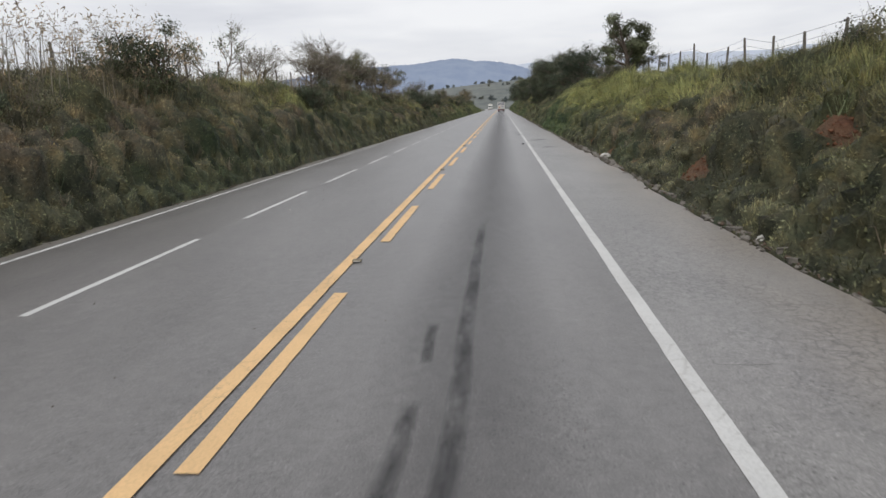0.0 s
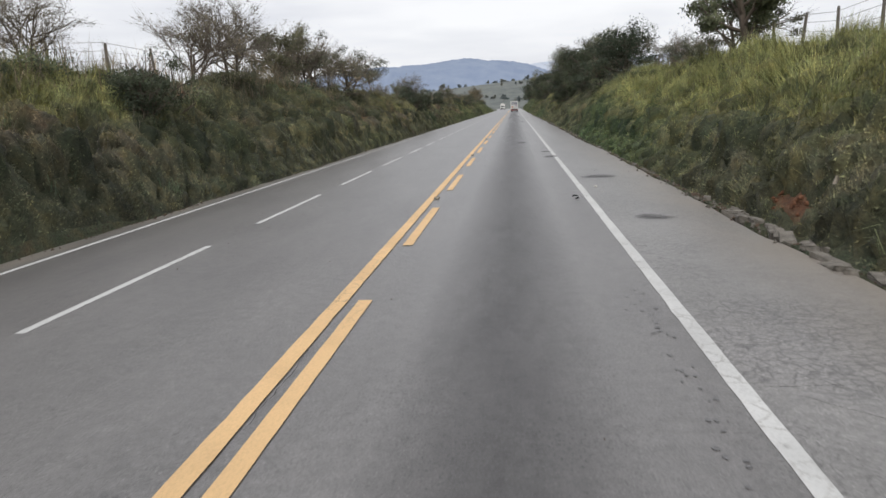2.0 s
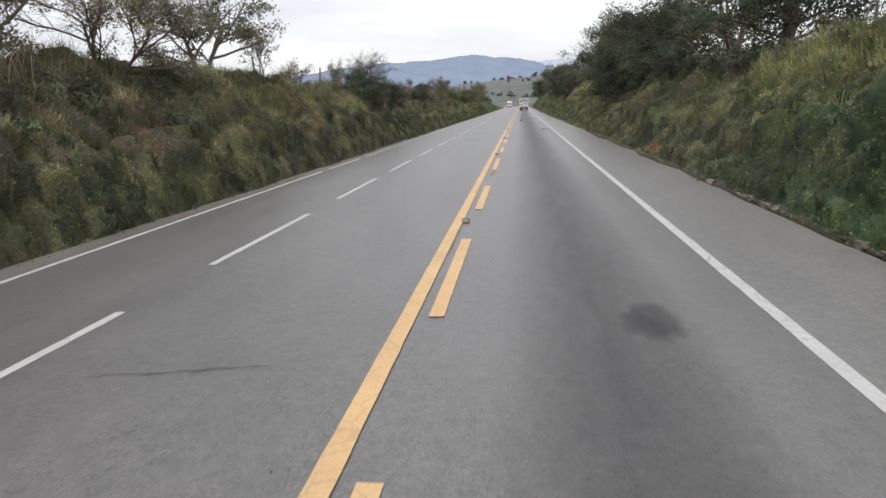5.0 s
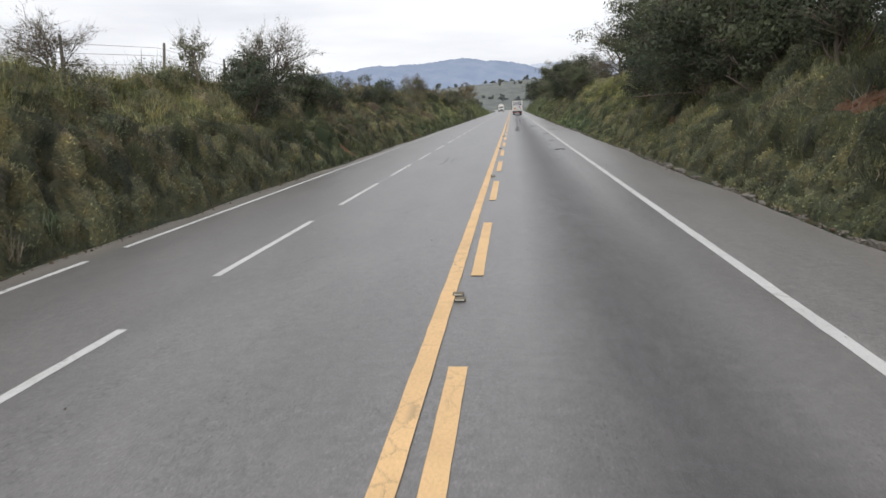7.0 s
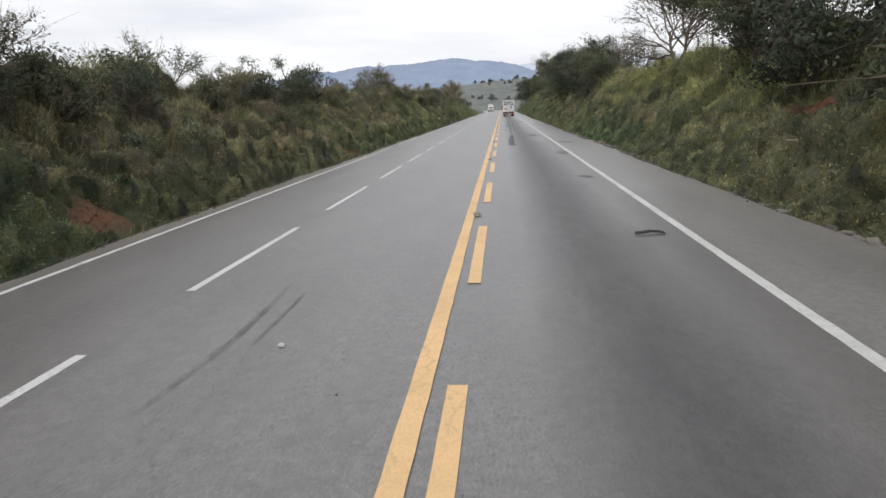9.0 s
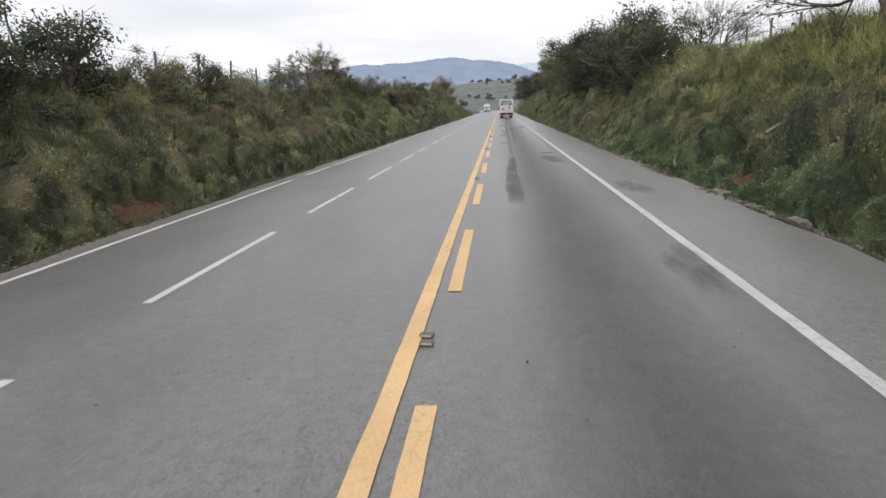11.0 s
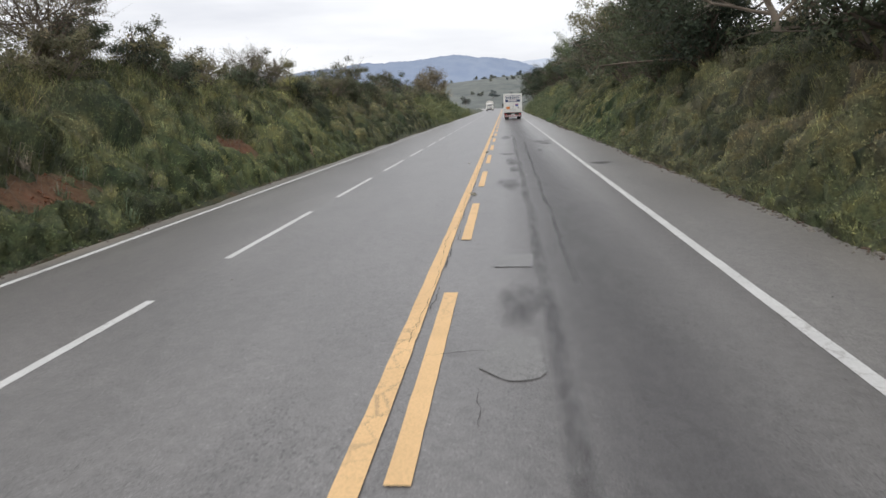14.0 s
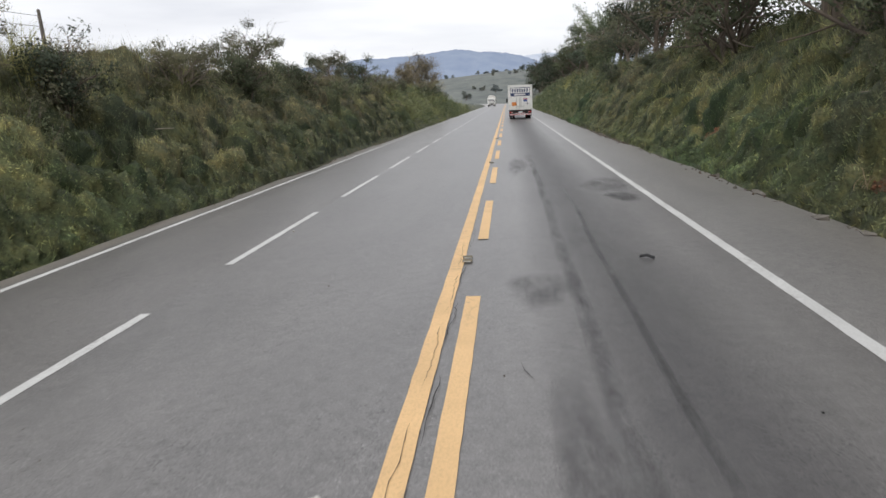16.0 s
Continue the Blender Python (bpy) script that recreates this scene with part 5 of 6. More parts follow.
def tussocks(side, y0, y1, count, mat, label, d0, d1, size, seed, k=95, blade=0.30, wide=0.020):
    """Rounded tussocks whose blades spring out to all sides."""
    rng = np.random.default_rng(seed)
    x, y, d = scatter(count, side, y0, y1, d0, d1, rng)
    keep = rng.random(count) > 1.1 * bareness(x, y)
    x, y = x[keep], y[keep]
    r = rng.uniform(*size, len(x)) * (1 + 0.35 * np.clip(rough(x * 0.6, y * 0.6), -1, 1.2))
    own = np.repeat(np.arange(len(x)), k)
    n = len(own)
    g = rng.normal(0, 1, (n, 3)) + np.array([0, 0, 0.5])
    g[:, 2] = np.abs(g[:, 2])
    g /= np.linalg.norm(g, axis=1)[:, None]
    R = r[own][:, None]
    a = np.stack([x, y, land(x, y) - 0.05], -1)[own] + g * R * rng.uniform(0.25, 0.7, (n, 1))
    L = blade * (0.6 + 0.8 * rng.random((n, 1))) * (0.6 + R)
    w = np.cross(g, rng.normal(0, 1, (n, 3)))
    w /= np.linalg.norm(w, axis=1)[:, None] + 1e-9
    tip = a + g * L * 0.95 + np.array([0, 0, -0.18]) * L + rng.normal(0, 0.05, (n, 3))
    v = np.stack([a - w * wide / 2, a + w * wide / 2, tip], 1).reshape(-1, 3)
    return stuff("tussocks", v, np.arange(n * 3).reshape(-1, 3), mat, label, "grass")


for side, sd in ((-1, 71), (1, 72)):
    tussocks(side, 235, 330, 200, MAT["grass"], "tussocks of grass on the far part of the bank", 0.2, 5.2, (0.5, 1.0), sd + 60, 80, 0.5, 0.05)
    scrub(side, 235, 330, 110, MAT["shrub"], "scrub on the far part of the bank", 0.4, 5.5, (0.5, 1.2), sd + 30, 0.24)

# dry grey twigs sticking out of the scrub
for side, n in ((-1, 15000), (1, 9000)):
    x, y, d = scatter(n, side, 5, 235, 0.8, 5.4, rs)
    keep = rough(x * 0.9, y * 0.9) > -0.1
    x, y = x[keep], y[keep]
    v, f = hair(np.stack([x, y, land(x, y) + rs.uniform(0, 0.35, len(x))], -1), rs.uniform(0.25, 0.9, len(x)), 0.012, rs.uniform(0.1, 0.95, len(x)), rs)
    stuff("dry_twigs", v, f, MAT["twig"], "grey dry twigs sticking out of the scrub", "twigs")

# tall dry stalks standing between the bushes on the left-hand top
for y0, y1, n, hi, sd in ((36, 92, 1900, 2.0, 5), (98, 132, 800, 1.6, 6), (186, 232, 700, 1.0, 7)):
    rg = np.random.default_rng(sd)
    x, y, d = scatter(n, -1, y0, y1, 2.8, 5.6, rg)
    keep = rough(x * 0.6, y * 0.6) > -0.5
    x, y = x[keep], y[keep]
    v, f = blades(np.stack([x, y, land(x, y)], -1), rg.uniform(0.5, 1.0, len(x)) * hi, rg.uniform(0.018, 0.034, len(x)), rg.uniform(0.08, 0.5, len(x)), rg)
    stuff("tall_stalks", v, f, MAT["shrub_olive"] if sd != 5 else MAT["dead_leaf"], "tall thin stalks of dry grass on the bank's top", "grass")

# one clump of tall yellow-green cane grass among the bushes
rg = np.random.default_rng(97)
x, y = -10.7 + rg.normal(0, 0.22, 260), 190.4 + rg.normal(0, 0.25, 260)
v, f = blades(np.stack([x, y, land(x, y)], -1), rg.uniform(1.3, 2.5, 260), rg.uniform(0.02, 0.04, 260), rg.uniform(0.05, 0.5, 260), rg, 0.5)
stuff("cane_grass", v, f, MAT["dry_grass"], "clump of tall yellow-green cane grass on the bank", "grass")

# tall reeds with pale plumes on the left-hand top of the bank
x, y, d = scatter(420, -1, 12, 30, 2.6, 5.5, rs)
pos = np.stack([x, y, land(x, y)], -1)
v, f = blades(pos, rs.uniform(1.5, 2.7, len(x)), 0.03, rs.uniform(0.1, 0.5, len(x)), rs)
tips = v.reshape(-1, 5, 3)[:, 4]
pv, pf = leaves(np.repeat(tips, 6, 0) + rs.normal(0, 0.09, (len(tips) * 6, 3)) * np.array([1, 1, 2.2]), 0.16, rs, 0.25)
stuff("reeds", v, f, MAT["dead_leaf"], "tall dry reeds leaning over the bank", "reeds")
stuff("reed_plumes", pv, pf, MAT["dead_leaf"], "pale feathery plumes of the dry reeds", "reeds")

# ---- vehicles ----


def wheel(parent, x, y, r, w, name="wheel"):
    t = bmesh.new()
    lathe(t, [(-w / 2, r * 0.62), (-w / 2, r * 0.93), (-w * 0.36, r), (w * 0.36, r), (w / 2, r * 0.93), (w / 2, r * 0.62)], 22, 0, 0, 0)
    tyre = part(name, t, MAT["black"], parent)
    tyre.location = (x, y, r)
    part("rim", lathe(bmesh.new(), [(-w * 0.30, r * 0.6), (w * 0.30, r * 0.6), (w * 0.36, r * 0.5), (w * 0.22, r * 0.34), (w * 0.40, r * 0.2), (w * 0.40, r * 0.02)], 16, 0.07 * w, 0, 0), MAT["steel"], tyre, "dusty grey steel rim")
    part("hub", lathe(bmesh.new(), [(-w * 0.52, r * 0.16), (-w * 0.40, r * 0.2), (w * 0.5, r * 0.14), (w * 0.54, r * 0.05)], 12, 0, 0, 0), MAT["chassis"], tyre)
    return tyre


def box_truck():
    """Small box lorry, its rear at y = 0, facing away along +y."""
    k = tagged(new("box_truck"), "white box lorry with red cab and navy panels", "truck")
    hw, z0, z1, L = 1.2, 1.0, 3.38, 5.3
    part("cargo_box", one_box(-hw, 0.05, z0, hw, L, z1, 0.035), MAT["box_white"], k, "dusty white boxed cargo body")
    for sx in (-1, 1):
        d = part("rear_door", one_box(min(sx * 0.012, sx * (hw - 0.06)), -0.005, z0 + 0.1, max(sx * 0.012, sx * (hw - 0.06)), 0.049, z1 - 0.1, 0.012), MAT["box_white"], k)
        for i in range(3):
            z = z0 + 0.35 + i * 0.8
            part("hinge", one_box(min(sx * (hw - 0.26), sx * (hw - 0.04)), -0.02, z, max(sx * (hw - 0.26), sx * (hw - 0.04)), -0.006, z + 0.035, 0.004), MAT["steel"], d)
        for off in (0.08, 0.38):
            part("lock_rod", lathe(bmesh.new(), [(0, 0.016), (z1 - z0 - 0.24, 0.016)], 8, 0, 0, 0), MAT["steel"], d).matrix_basis = Matrix.Translation((sx * off, -0.024, z0 + 0.12)) @ Matrix.Rotation(radians(-90), 4, "Y")
        part("rod_handle", one_box(min(sx * 0.1, sx * 0.38), -0.038, z0 + 0.26, max(sx * 0.1, sx * 0.38), -0.012, z0 + 0.3, 0.006), MAT["steel"], d)
    for sx in (-1, 1):
        part("corner_post", one_box(sx * hw - 0.035, -0.012, z0, sx * hw + 0.035, 0.06, z1, 0.01), MAT["box_white"], k)
    part("top_rail", one_box(-hw - 0.03, -0.015, z1 - 0.06, hw + 0.03, 0.08, z1 + 0.03, 0.01), MAT["box_white"], k)
    part("rear_sill", one_box(-hw - 0.03, -0.015, z0 - 0.06, hw + 0.03, 0.1, z0 + 0.05, 0.01), MAT["box_white"], k)
    for i in range(7):
        y = 0.7 + i * 0.75
        for sx in (-1, 1):
            part("side_rib", one_box(sx * hw - 0.012, y - 0.02, z0 + 0.05, sx * hw + 0.012, y + 0.02, z1 - 0.05, 0.004), MAT["box_white"], k)
    # sign board on the doors: white field in a navy border, bars in place of the maker's lettering
    bd = part("sign_board", one_box(-0.98, -0.030, 2.30, 0.98, -0.026, 3.16), MAT["navy"], k, "navy bordered sign with plain bars")
    part("sign_field", one_box(-0.93, -0.034, 2.62, 0.93, -0.031, 3.11), MAT["box_white"], bd)
    for i, w in enumerate((0.2, 0.2, 0.24, 0.2, 0.2, 0.18, 0.2)):
        part("sign_bar", one_box(-0.83 + i * 0.245, -0.038, 2.70, -0.83 + i * 0.245 + w * 0.72, -0.035, 3.03), MAT["navy"], bd)
    part("sign_bar", one_box(-0.6, -0.035, 2.38, 0.52, -0.031, 2.54), MAT["stripe_white"], bd)
    part("hazard_plate", one_box(-0.86, -0.030, 1.36, -0.36, -0.026, 1.72), MAT["orange"], k, "plain orange hazard plate")
    em = part("emblem", lathe(bmesh.new(), [(0, 0.27), (0.004, 0.27)], 8, 0, 0, 0), MAT["stripe_white"], k, "octagonal white sticker with a blue lower half")
    em.matrix_basis = Matrix.Translation((0.52, -0.029, 1.95)) @ Matrix.Rotation(radians(90), 4, "Z") @ Matrix.Rotation(radians(22.5), 4, "X")
    part("emblem_band", one_box(0.28, -0.038, 1.96, 0.76, -0.034, 2.04), MAT["stripe_red"], k)
    part("emblem_half", one_box(0.33, -0.038, 1.74, 0.71, -0.034, 1.955), MAT["sticker_blue"], k)
    dm = part("diamond_label", one_box(-0.18, -0.004, -0.18, 0.18, 0, 0.18), MAT["stripe_white"], k, "white diamond warning label")
    dm.matrix_basis = Matrix.Translation((0.72, -0.030, 1.52)) @ Matrix.Rotation(radians(45), 4, "Y")
    dk = part("diamond_mark", one_box(-0.07, -0.004, -0.05, 0.07, 0, 0.05), MAT["black"], dm)
    dk.location = (0, -0.006, 0)
    for y0, y1, za, zb, mt in ((0.9, 1.9, 1.5, 2.1, "black"), (2.2, 4.6, 2.3, 2.6, "navy"), (2.2, 4.6, 2.7, 3.05, "navy"), (0.5, 1.6, 2.4, 2.65, "navy")):
        for sx in (-1, 1):
            part("side_panel", one_box(min(sx * (hw + 0.013), sx * (hw + 0.017)), y0, za, max(sx * (hw + 0.013), sx * (hw + 0.017)), y1, zb), MAT[mt], k)
    # chassis, guard bar and lights
    for sx in (-1, 1):
        part("chassis_rail", one_box(sx * 0.42 - 0.05, 0.15, 0.72, sx * 0.42 + 0.05, 7.0, 0.93, 0.01), MAT["chassis"], k)
        part("guard_bracket", one_box(sx * 0.6 - 0.05, -0.02, 0.42, sx * 0.6 + 0.05, 0.06, 0.95, 0.01), MAT["chassis"], k)
        part("mud_flap", one_box(sx * 0.88 - 0.27, 0.62, 0.28, sx * 0.88 + 0.27, 0.65, 0.95, 0.006), MAT["black"], k)
        tl = part("tail_light", one_box(sx * 0.95 - 0.16, -0.03, 0.62, sx * 0.95 + 0.16, 0.05, 0.76, 0.015), MAT["lamp_red"], k)
        part("lamp_lens", one_box(sx * 0.86 - 0.04, -0.036, 0.65, sx * 0.86 + 0.04, -0.031, 0.73), MAT["stripe_white"], tl)
    bar = part("guard_bar", one_box(-1.08, -0.06, 0.40, 1.08, 0.02, 0.54, 0.01), MAT["stripe_white"], k, "rear guard bar with red and white stripes")
    for i in range(12):
        bm = one_box(-0.045, -0.002, -0.07, 0.045, 0.002, 0.07)
        for v in bm.verts:
            v.co.x += v.co.z * 0.7
        st = part("stripe", bm, MAT["stripe_red"], bar)
        st.location = (-0.98 + i * 0.178, -0.064, 0.47)
    part("plate", one_box(-0.2, -0.05, 0.64, 0.2, -0.04, 0.76, 0.004), MAT["stripe_white"], k, "plain pale plate")
    part("cross_member", one_box(-0.9, 0.1, 0.66, 0.9, 0.2, 0.88, 0.01), MAT["chassis"], k)
    part("axle", lathe(bmesh.new(), [(-0.9, 0.09), (0.9, 0.09)], 10, 0, 1.75, 0.43), MAT["chassis"], k)
    for sx in (-1, 1):
        wheel(k, sx * 0.96, 1.75, 0.43, 0.24)
        wheel(k, sx * 0.68, 1.75, 0.43, 0.24)
        wheel(k, sx * 0.95, 5.85, 0.43, 0.25)
        part("fuel_tank" if sx > 0 else "tool_box", one_box(min(sx * 0.55, sx * 1.0), 3.0, 0.45, max(sx * 0.55, sx * 1.0), 4.2, 0.88, 0.05), MAT["chassis"], k)
    # cab, seen only past the box
    bm = bmesh.new()
    prof = [(5.42, 0.5), (5.42, 2.35), (5.7, 2.45), (6.7, 2.4), (7.25, 1.45), (7.32, 0.5)]
    a = [bm.verts.new((-1.05, y, z)) for y, z in prof]
    b = [bm.verts.new((1.05, y, z)) for y, z in prof]
    bm.faces.new(a)
    bm.faces.new(b[::-1])
    for i in range(len(prof)):
        bm.faces.new((a[i], b[i], b[(i + 1) % 6], a[(i + 1) % 6]))
    bmesh.ops.recalc_face_normals(bm, faces=bm.faces)
    bmesh.ops.bevel(bm, geom=list(bm.edges), offset=0.05, segments=2, affect="EDGES")
    cab = part("cab", bm, MAT["red"], k, "red lorry cab ahead of the box")
    for sx in (-1, 1):
        part("side_window", one_box(sx * 1.05 - 0.006, 5.75, 1.55, sx * 1.05 + 0.006, 6.65, 2.15, 0.003), MAT["windscreen"], cab)
        arm = part("mirror_arm", one_box(min(sx * 1.05, sx * 1.3), 6.82, 2.05, max(sx * 1.05, sx * 1.3), 6.85, 2.08), MAT["black"], cab)
        arm2 = part("mirror", one_box(sx * 1.34 - 0.1, 6.78, 1.7, sx * 1.34 + 0.1, 6.86, 2.12, 0.02), MAT["black"], cab)
    return k


truck = box_truck()
truck.matrix_basis = pose(2.05, 246.0, 0.0)


def far_lorry():
    """Lorry that comes the other way: its front faces -y, at y = 0."""
    k = tagged(new("oncoming_truck"), "white lorry with a rounded pale load cover", "truck")
    bm = bmesh.new()
    prof = [(0.0, 0.45), (0.0, 1.35), (0.32, 2.5), (0.6, 2.65), (2.0, 2.65), (2.0, 0.45)]
    a = [bm.verts.new((-1.2, y, z)) for y, z in prof]
    b = [bm.verts.new((1.2, y, z)) for y, z in prof]
    bm.faces.new(a)
    bm.faces.new(b[::-1])
    for i in range(6):
        bm.faces.new((a[i], b[i], b[(i + 1) % 6], a[(i + 1) % 6]))
    bmesh.ops.recalc_face_normals(bm, faces=bm.faces)
    bmesh.ops.bevel(bm, geom=list(bm.edges), offset=0.07, segments=2, affect="EDGES")
    cab = part("cab", bm, MAT["box_white"], k)
    ws = part("windscreen", one_box(-1.03, -0.012, -0.46, 1.03, 0.012, 0.46, 0.02), MAT["windscreen"], cab)
    ws.matrix_basis = Matrix.Translation((0, 0.155, 1.93)) @ Matrix.Rotation(radians(-15.5), 4, "X")
    for i in range(4):
        part("grille_slat", one_box(-0.8, -0.025, 0.78 + i * 0.13, 0.8, 0.01, 0.85 + i * 0.13, 0.01), MAT["chassis"], cab)
    part("bumper", one_box(-1.22, -0.1, 0.35, 1.22, 0.1, 0.68, 0.04), MAT["chassis"], cab)
    for sx in (-1, 1):
        part("headlight", one_box(sx * 0.92 - 0.18, -0.12, 0.45, sx * 0.92 + 0.18, -0.09, 0.62, 0.01), MAT["reflector"], cab)
        part("mirror", one_box(sx * 1.4 - 0.1, 0.25, 1.6, sx * 1.4 + 0.1, 0.33, 2.2, 0.02), MAT["black"], cab)
    bm = bmesh.new()
    ring = [(-1.25, 1.1), (1.25, 1.1), (1.25, 2.7)] + [(1.25 * math.cos(q), 2.7 + 0.85 * math.sin(q)) for q in (0.5, 1.0, 1.57, 2.14, 2.64)] + [(-1.25, 2.7)]
    a = [bm.verts.new((x, 2.2, z)) for x, z in ring]
    b = [bm.verts.new((x, 9.0, z)) for x, z in ring]
    bm.faces.new(a)
    bm.faces.new(b[::-1])
    for i in range(len(ring)):
        bm.faces.new((a[i], b[i], b[(i + 1) % len(ring)], a[(i + 1) % len(ring)]))
    bmesh.ops.recalc_face_normals(bm, faces=bm.faces)
    part("load_cover", bm, MAT["litter"], k, "pale rounded tarpaulin cover")
    part("chassis", one_box(-0.5, 0.6, 0.7, 0.5, 9.0, 1.0, 0.02), MAT["chassis"], k)
    for y in (1.1, 6.6, 7.9):
        for sx in (-1, 1):
            wheel(k, sx * 1.0, y, 0.5, 0.3)
    return k


lorry = far_lorry()
lorry.matrix_basis = pose(-4.2, 395.0, float(surface(np.array(-4.2))) + 0.0)


def small_car():
    k = tagged(new("car"), "small pale car far along the road", "car")
    bm = bmesh.new()
    prof = [(0, 0.35), (0, 0.85), (0.35, 0.95), (0.8, 1.42), (2.2, 1.45), (3.0, 0.95), (3.8, 0.82), (3.9, 0.35)]
    a = [bm.verts.new((-0.82, y, z)) for y, z in prof]
    b = [bm.verts.new((0.82, y, z)) for y, z in prof]
    bm.faces.new(a)
    bm.faces.new(b[::-1])
    for i in range(len(prof)):
        bm.faces.new((a[i], b[i], b[(i + 1) % 8], a[(i + 1) % 8]))
    bmesh.ops.recalc_face_normals(bm, faces=bm.faces)
    bmesh.ops.bevel(bm, geom=list(bm.edges), offset=0.08, segments=2, affect="EDGES")
    body = part("body", bm, MAT["box_white"], k)
    rw = part("rear_window", one_box(-0.66, -0.01, -0.22, 0.66, 0.01, 0.22, 0.01), MAT["windscreen"], body)
    rw.matrix_basis = Matrix.Translation((0, 0.55, 1.2)) @ Matrix.Rotation(radians(-43), 4, "X")
    for sx in (-1, 1):
        part("tail_light", one_box(sx * 0.68 - 0.1, -0.02, 0.68, sx * 0.68 + 0.1, 0.03, 0.82, 0.01), MAT["lamp_red"], body)
        for y in (0.75, 3.1):
            wheel(k, sx * 0.74, y, 0.31, 0.19)
    return k


car = small_car()
car.matrix_basis = pose(1.9, 412.0, 0.0)

# ---- fences ----


def fence_post():
    k = tagged(new("fence_post"), "weathered grey wooden fence post on the bank", "fence post", "fence posts")
    bm = bmesh.new()
    rings = []
    for z, r in ((-0.3, 0.065), (0.5, 0.062), (1.1, 0.056), (1.62, 0.05), (1.66, 0.03)):
        rings.append([bm.verts.new((r * math.cos(q) * (1 + 0.12 * math.sin(3 * q + z)), r * math.sin(q), z)) for q in np.linspace(0, 2 * math.pi, 8)[:-1]])
    for a, b in zip(rings, rings[1:]):
        for i in range(7):
            bm.faces.new((a[i], a[(i + 1) % 7], b[(i + 1) % 7], b[i]))
    bm.faces.new(rings[-1])
    part("post", bm, MAT["post"], k)
    for z in (0.55, 0.9, 1.25, 1.55):
        part("staple", one_box(-0.075, -0.012, z - 0.008, -0.055, 0.012, z + 0.008), MAT["wire"], k)
    return k


post = fence_post()
rp = np.random.default_rng(81)


def fence(x, ys, first):
    wires = [[], [], [], []]
    for n, y in enumerate(ys):
        xx = x + rp.normal(0, 0.08)
        z = float(land(xx, y))
        m = Matrix.Translation((xx, y, z)) @ Euler((rp.normal(0, 0.04), rp.normal(0, 0.05), rp.uniform(0, 6))).to_matrix().to_4x4() @ Matrix.Diagonal((1, 1, rp.uniform(0.92, 1.12), 1))
        if first and n == 0:
            post.matrix_basis = m
        else:
            copy_thing(post, m @ Matrix.Diagonal((1 / post.scale.x, 1 / post.scale.y, 1 / post.scale.z, 1)))
        for w, h in zip(wires, (0.55, 0.9, 1.25, 1.55)):
            w.append(np.array([xx - 0.06, y, z + h]))
    w_lines = [(w, np.full(len(w), 0.008), 3) for w in wires if len(w) > 1]
    tagged(new("fence_wire", tube_mesh("fence_wire", w_lines, MAT["wire"])), "thin rusty wires strung between fence posts", "wire")


fence(13.4, [17.2 + 3.0 * i for i in range(22)], True)
fence(-13.0, [22 + 3.4 * i for i in range(10)], False)
fence(-13.0, [90 + 6.0 * i for i in range(4)], False)
fence(-12.8, [142 + 4.0 * i for i in range(14)], False)
fence(13.2, [140 + 3.2 * i for i in range(7)], False)

# ---- things on and beside the road ----


def blob_mesh(name, rx, ry, mat, seed, cover=True, k=26, ring=5):
    """A flat patch with an uneven outline, laid on the road."""
    rng = np.random.default_rng(seed)
    a = np.arange(k) * 2 * math.pi / k
    e = 1 + 0.13 * np.sin(2 * a + rng.uniform(0, 6)) + 0.09 * np.sin(3 * a + rng.uniform(0, 6)) + 0.06 * np.sin(7 * a + rng.uniform(0, 6)) + rng.normal(0, 0.03, k)
    fr = np.linspace(0, 1, ring + 1)[1:]
    v = np.concatenate([[[0, 0, 0]]] + [np.stack([rx * f * e * np.cos(a), ry * f * e * np.sin(a), a * 0], -1) for f in fr])
    faces = [(0, 1 + i, 1 + (i + 1) % k) for i in range(k)]
    for r in range(ring - 1):
        for i in range(k):
            p, q = 1 + r * k + i, 1 + r * k + (i + 1) % k
            faces += [(p, p + k, q + k), (p, q + k, q)]
    me = mesh_from(name, v, np.array(faces), mat)
    if cover:
        val = np.concatenate([[1.0]] + [np.full(k, min(1.0, (1 - f) * 2.2)) for f in fr])
        me.attributes.new("cover", "FLOAT", "POINT").data.foreach_set("value", val.astype(np.float32))
    return me


def lay(name, me, x, y, label, cat, lift=0.009, turn=0.0):
    ob = tagged(new(name, me), label)
    ob.parent = road
    ob.matrix_basis = Matrix.Translation((x, y, float(surface(np.array(x))) + lift)) @ Matrix.Rotation(turn, 4, "Z")
    return ob


PATCHES = [(3.36, 51.95, 0.26, 0.36, "patch"), (3.42, 48.9, 0.30, 0.5, "patch"), (4.38, 40.8, 0.45, 0.5, "patch"), (2.97, 150.4, 0.27, 0.42, "patch"), (0.98, 157.7, 0.26, 0.42, "patch_rough"),
           (3.05, 188.6, 0.34, 0.6, "patch"), (4.2, 176.2, 0.4, 0.5, "patch"), (4.5, 33.5, 0.35, 0.3, "patch"), (2.4, 60.0, 0.3, 0.5, "patch"), (3.1, 117.5, 0.2, 0.4, "patch")]
for i, (x, y, rx, ry, mt) in enumerate(PATCHES):
    lay("road_patch", blob_mesh("road_patch", rx * 1.15, ry * 1.15, MAT["tar_patch" if mt == "patch" else mt], 100 + i, mt == "patch"), x, y, "dark repair patch in the worn asphalt lane", "road patch", 0.008)
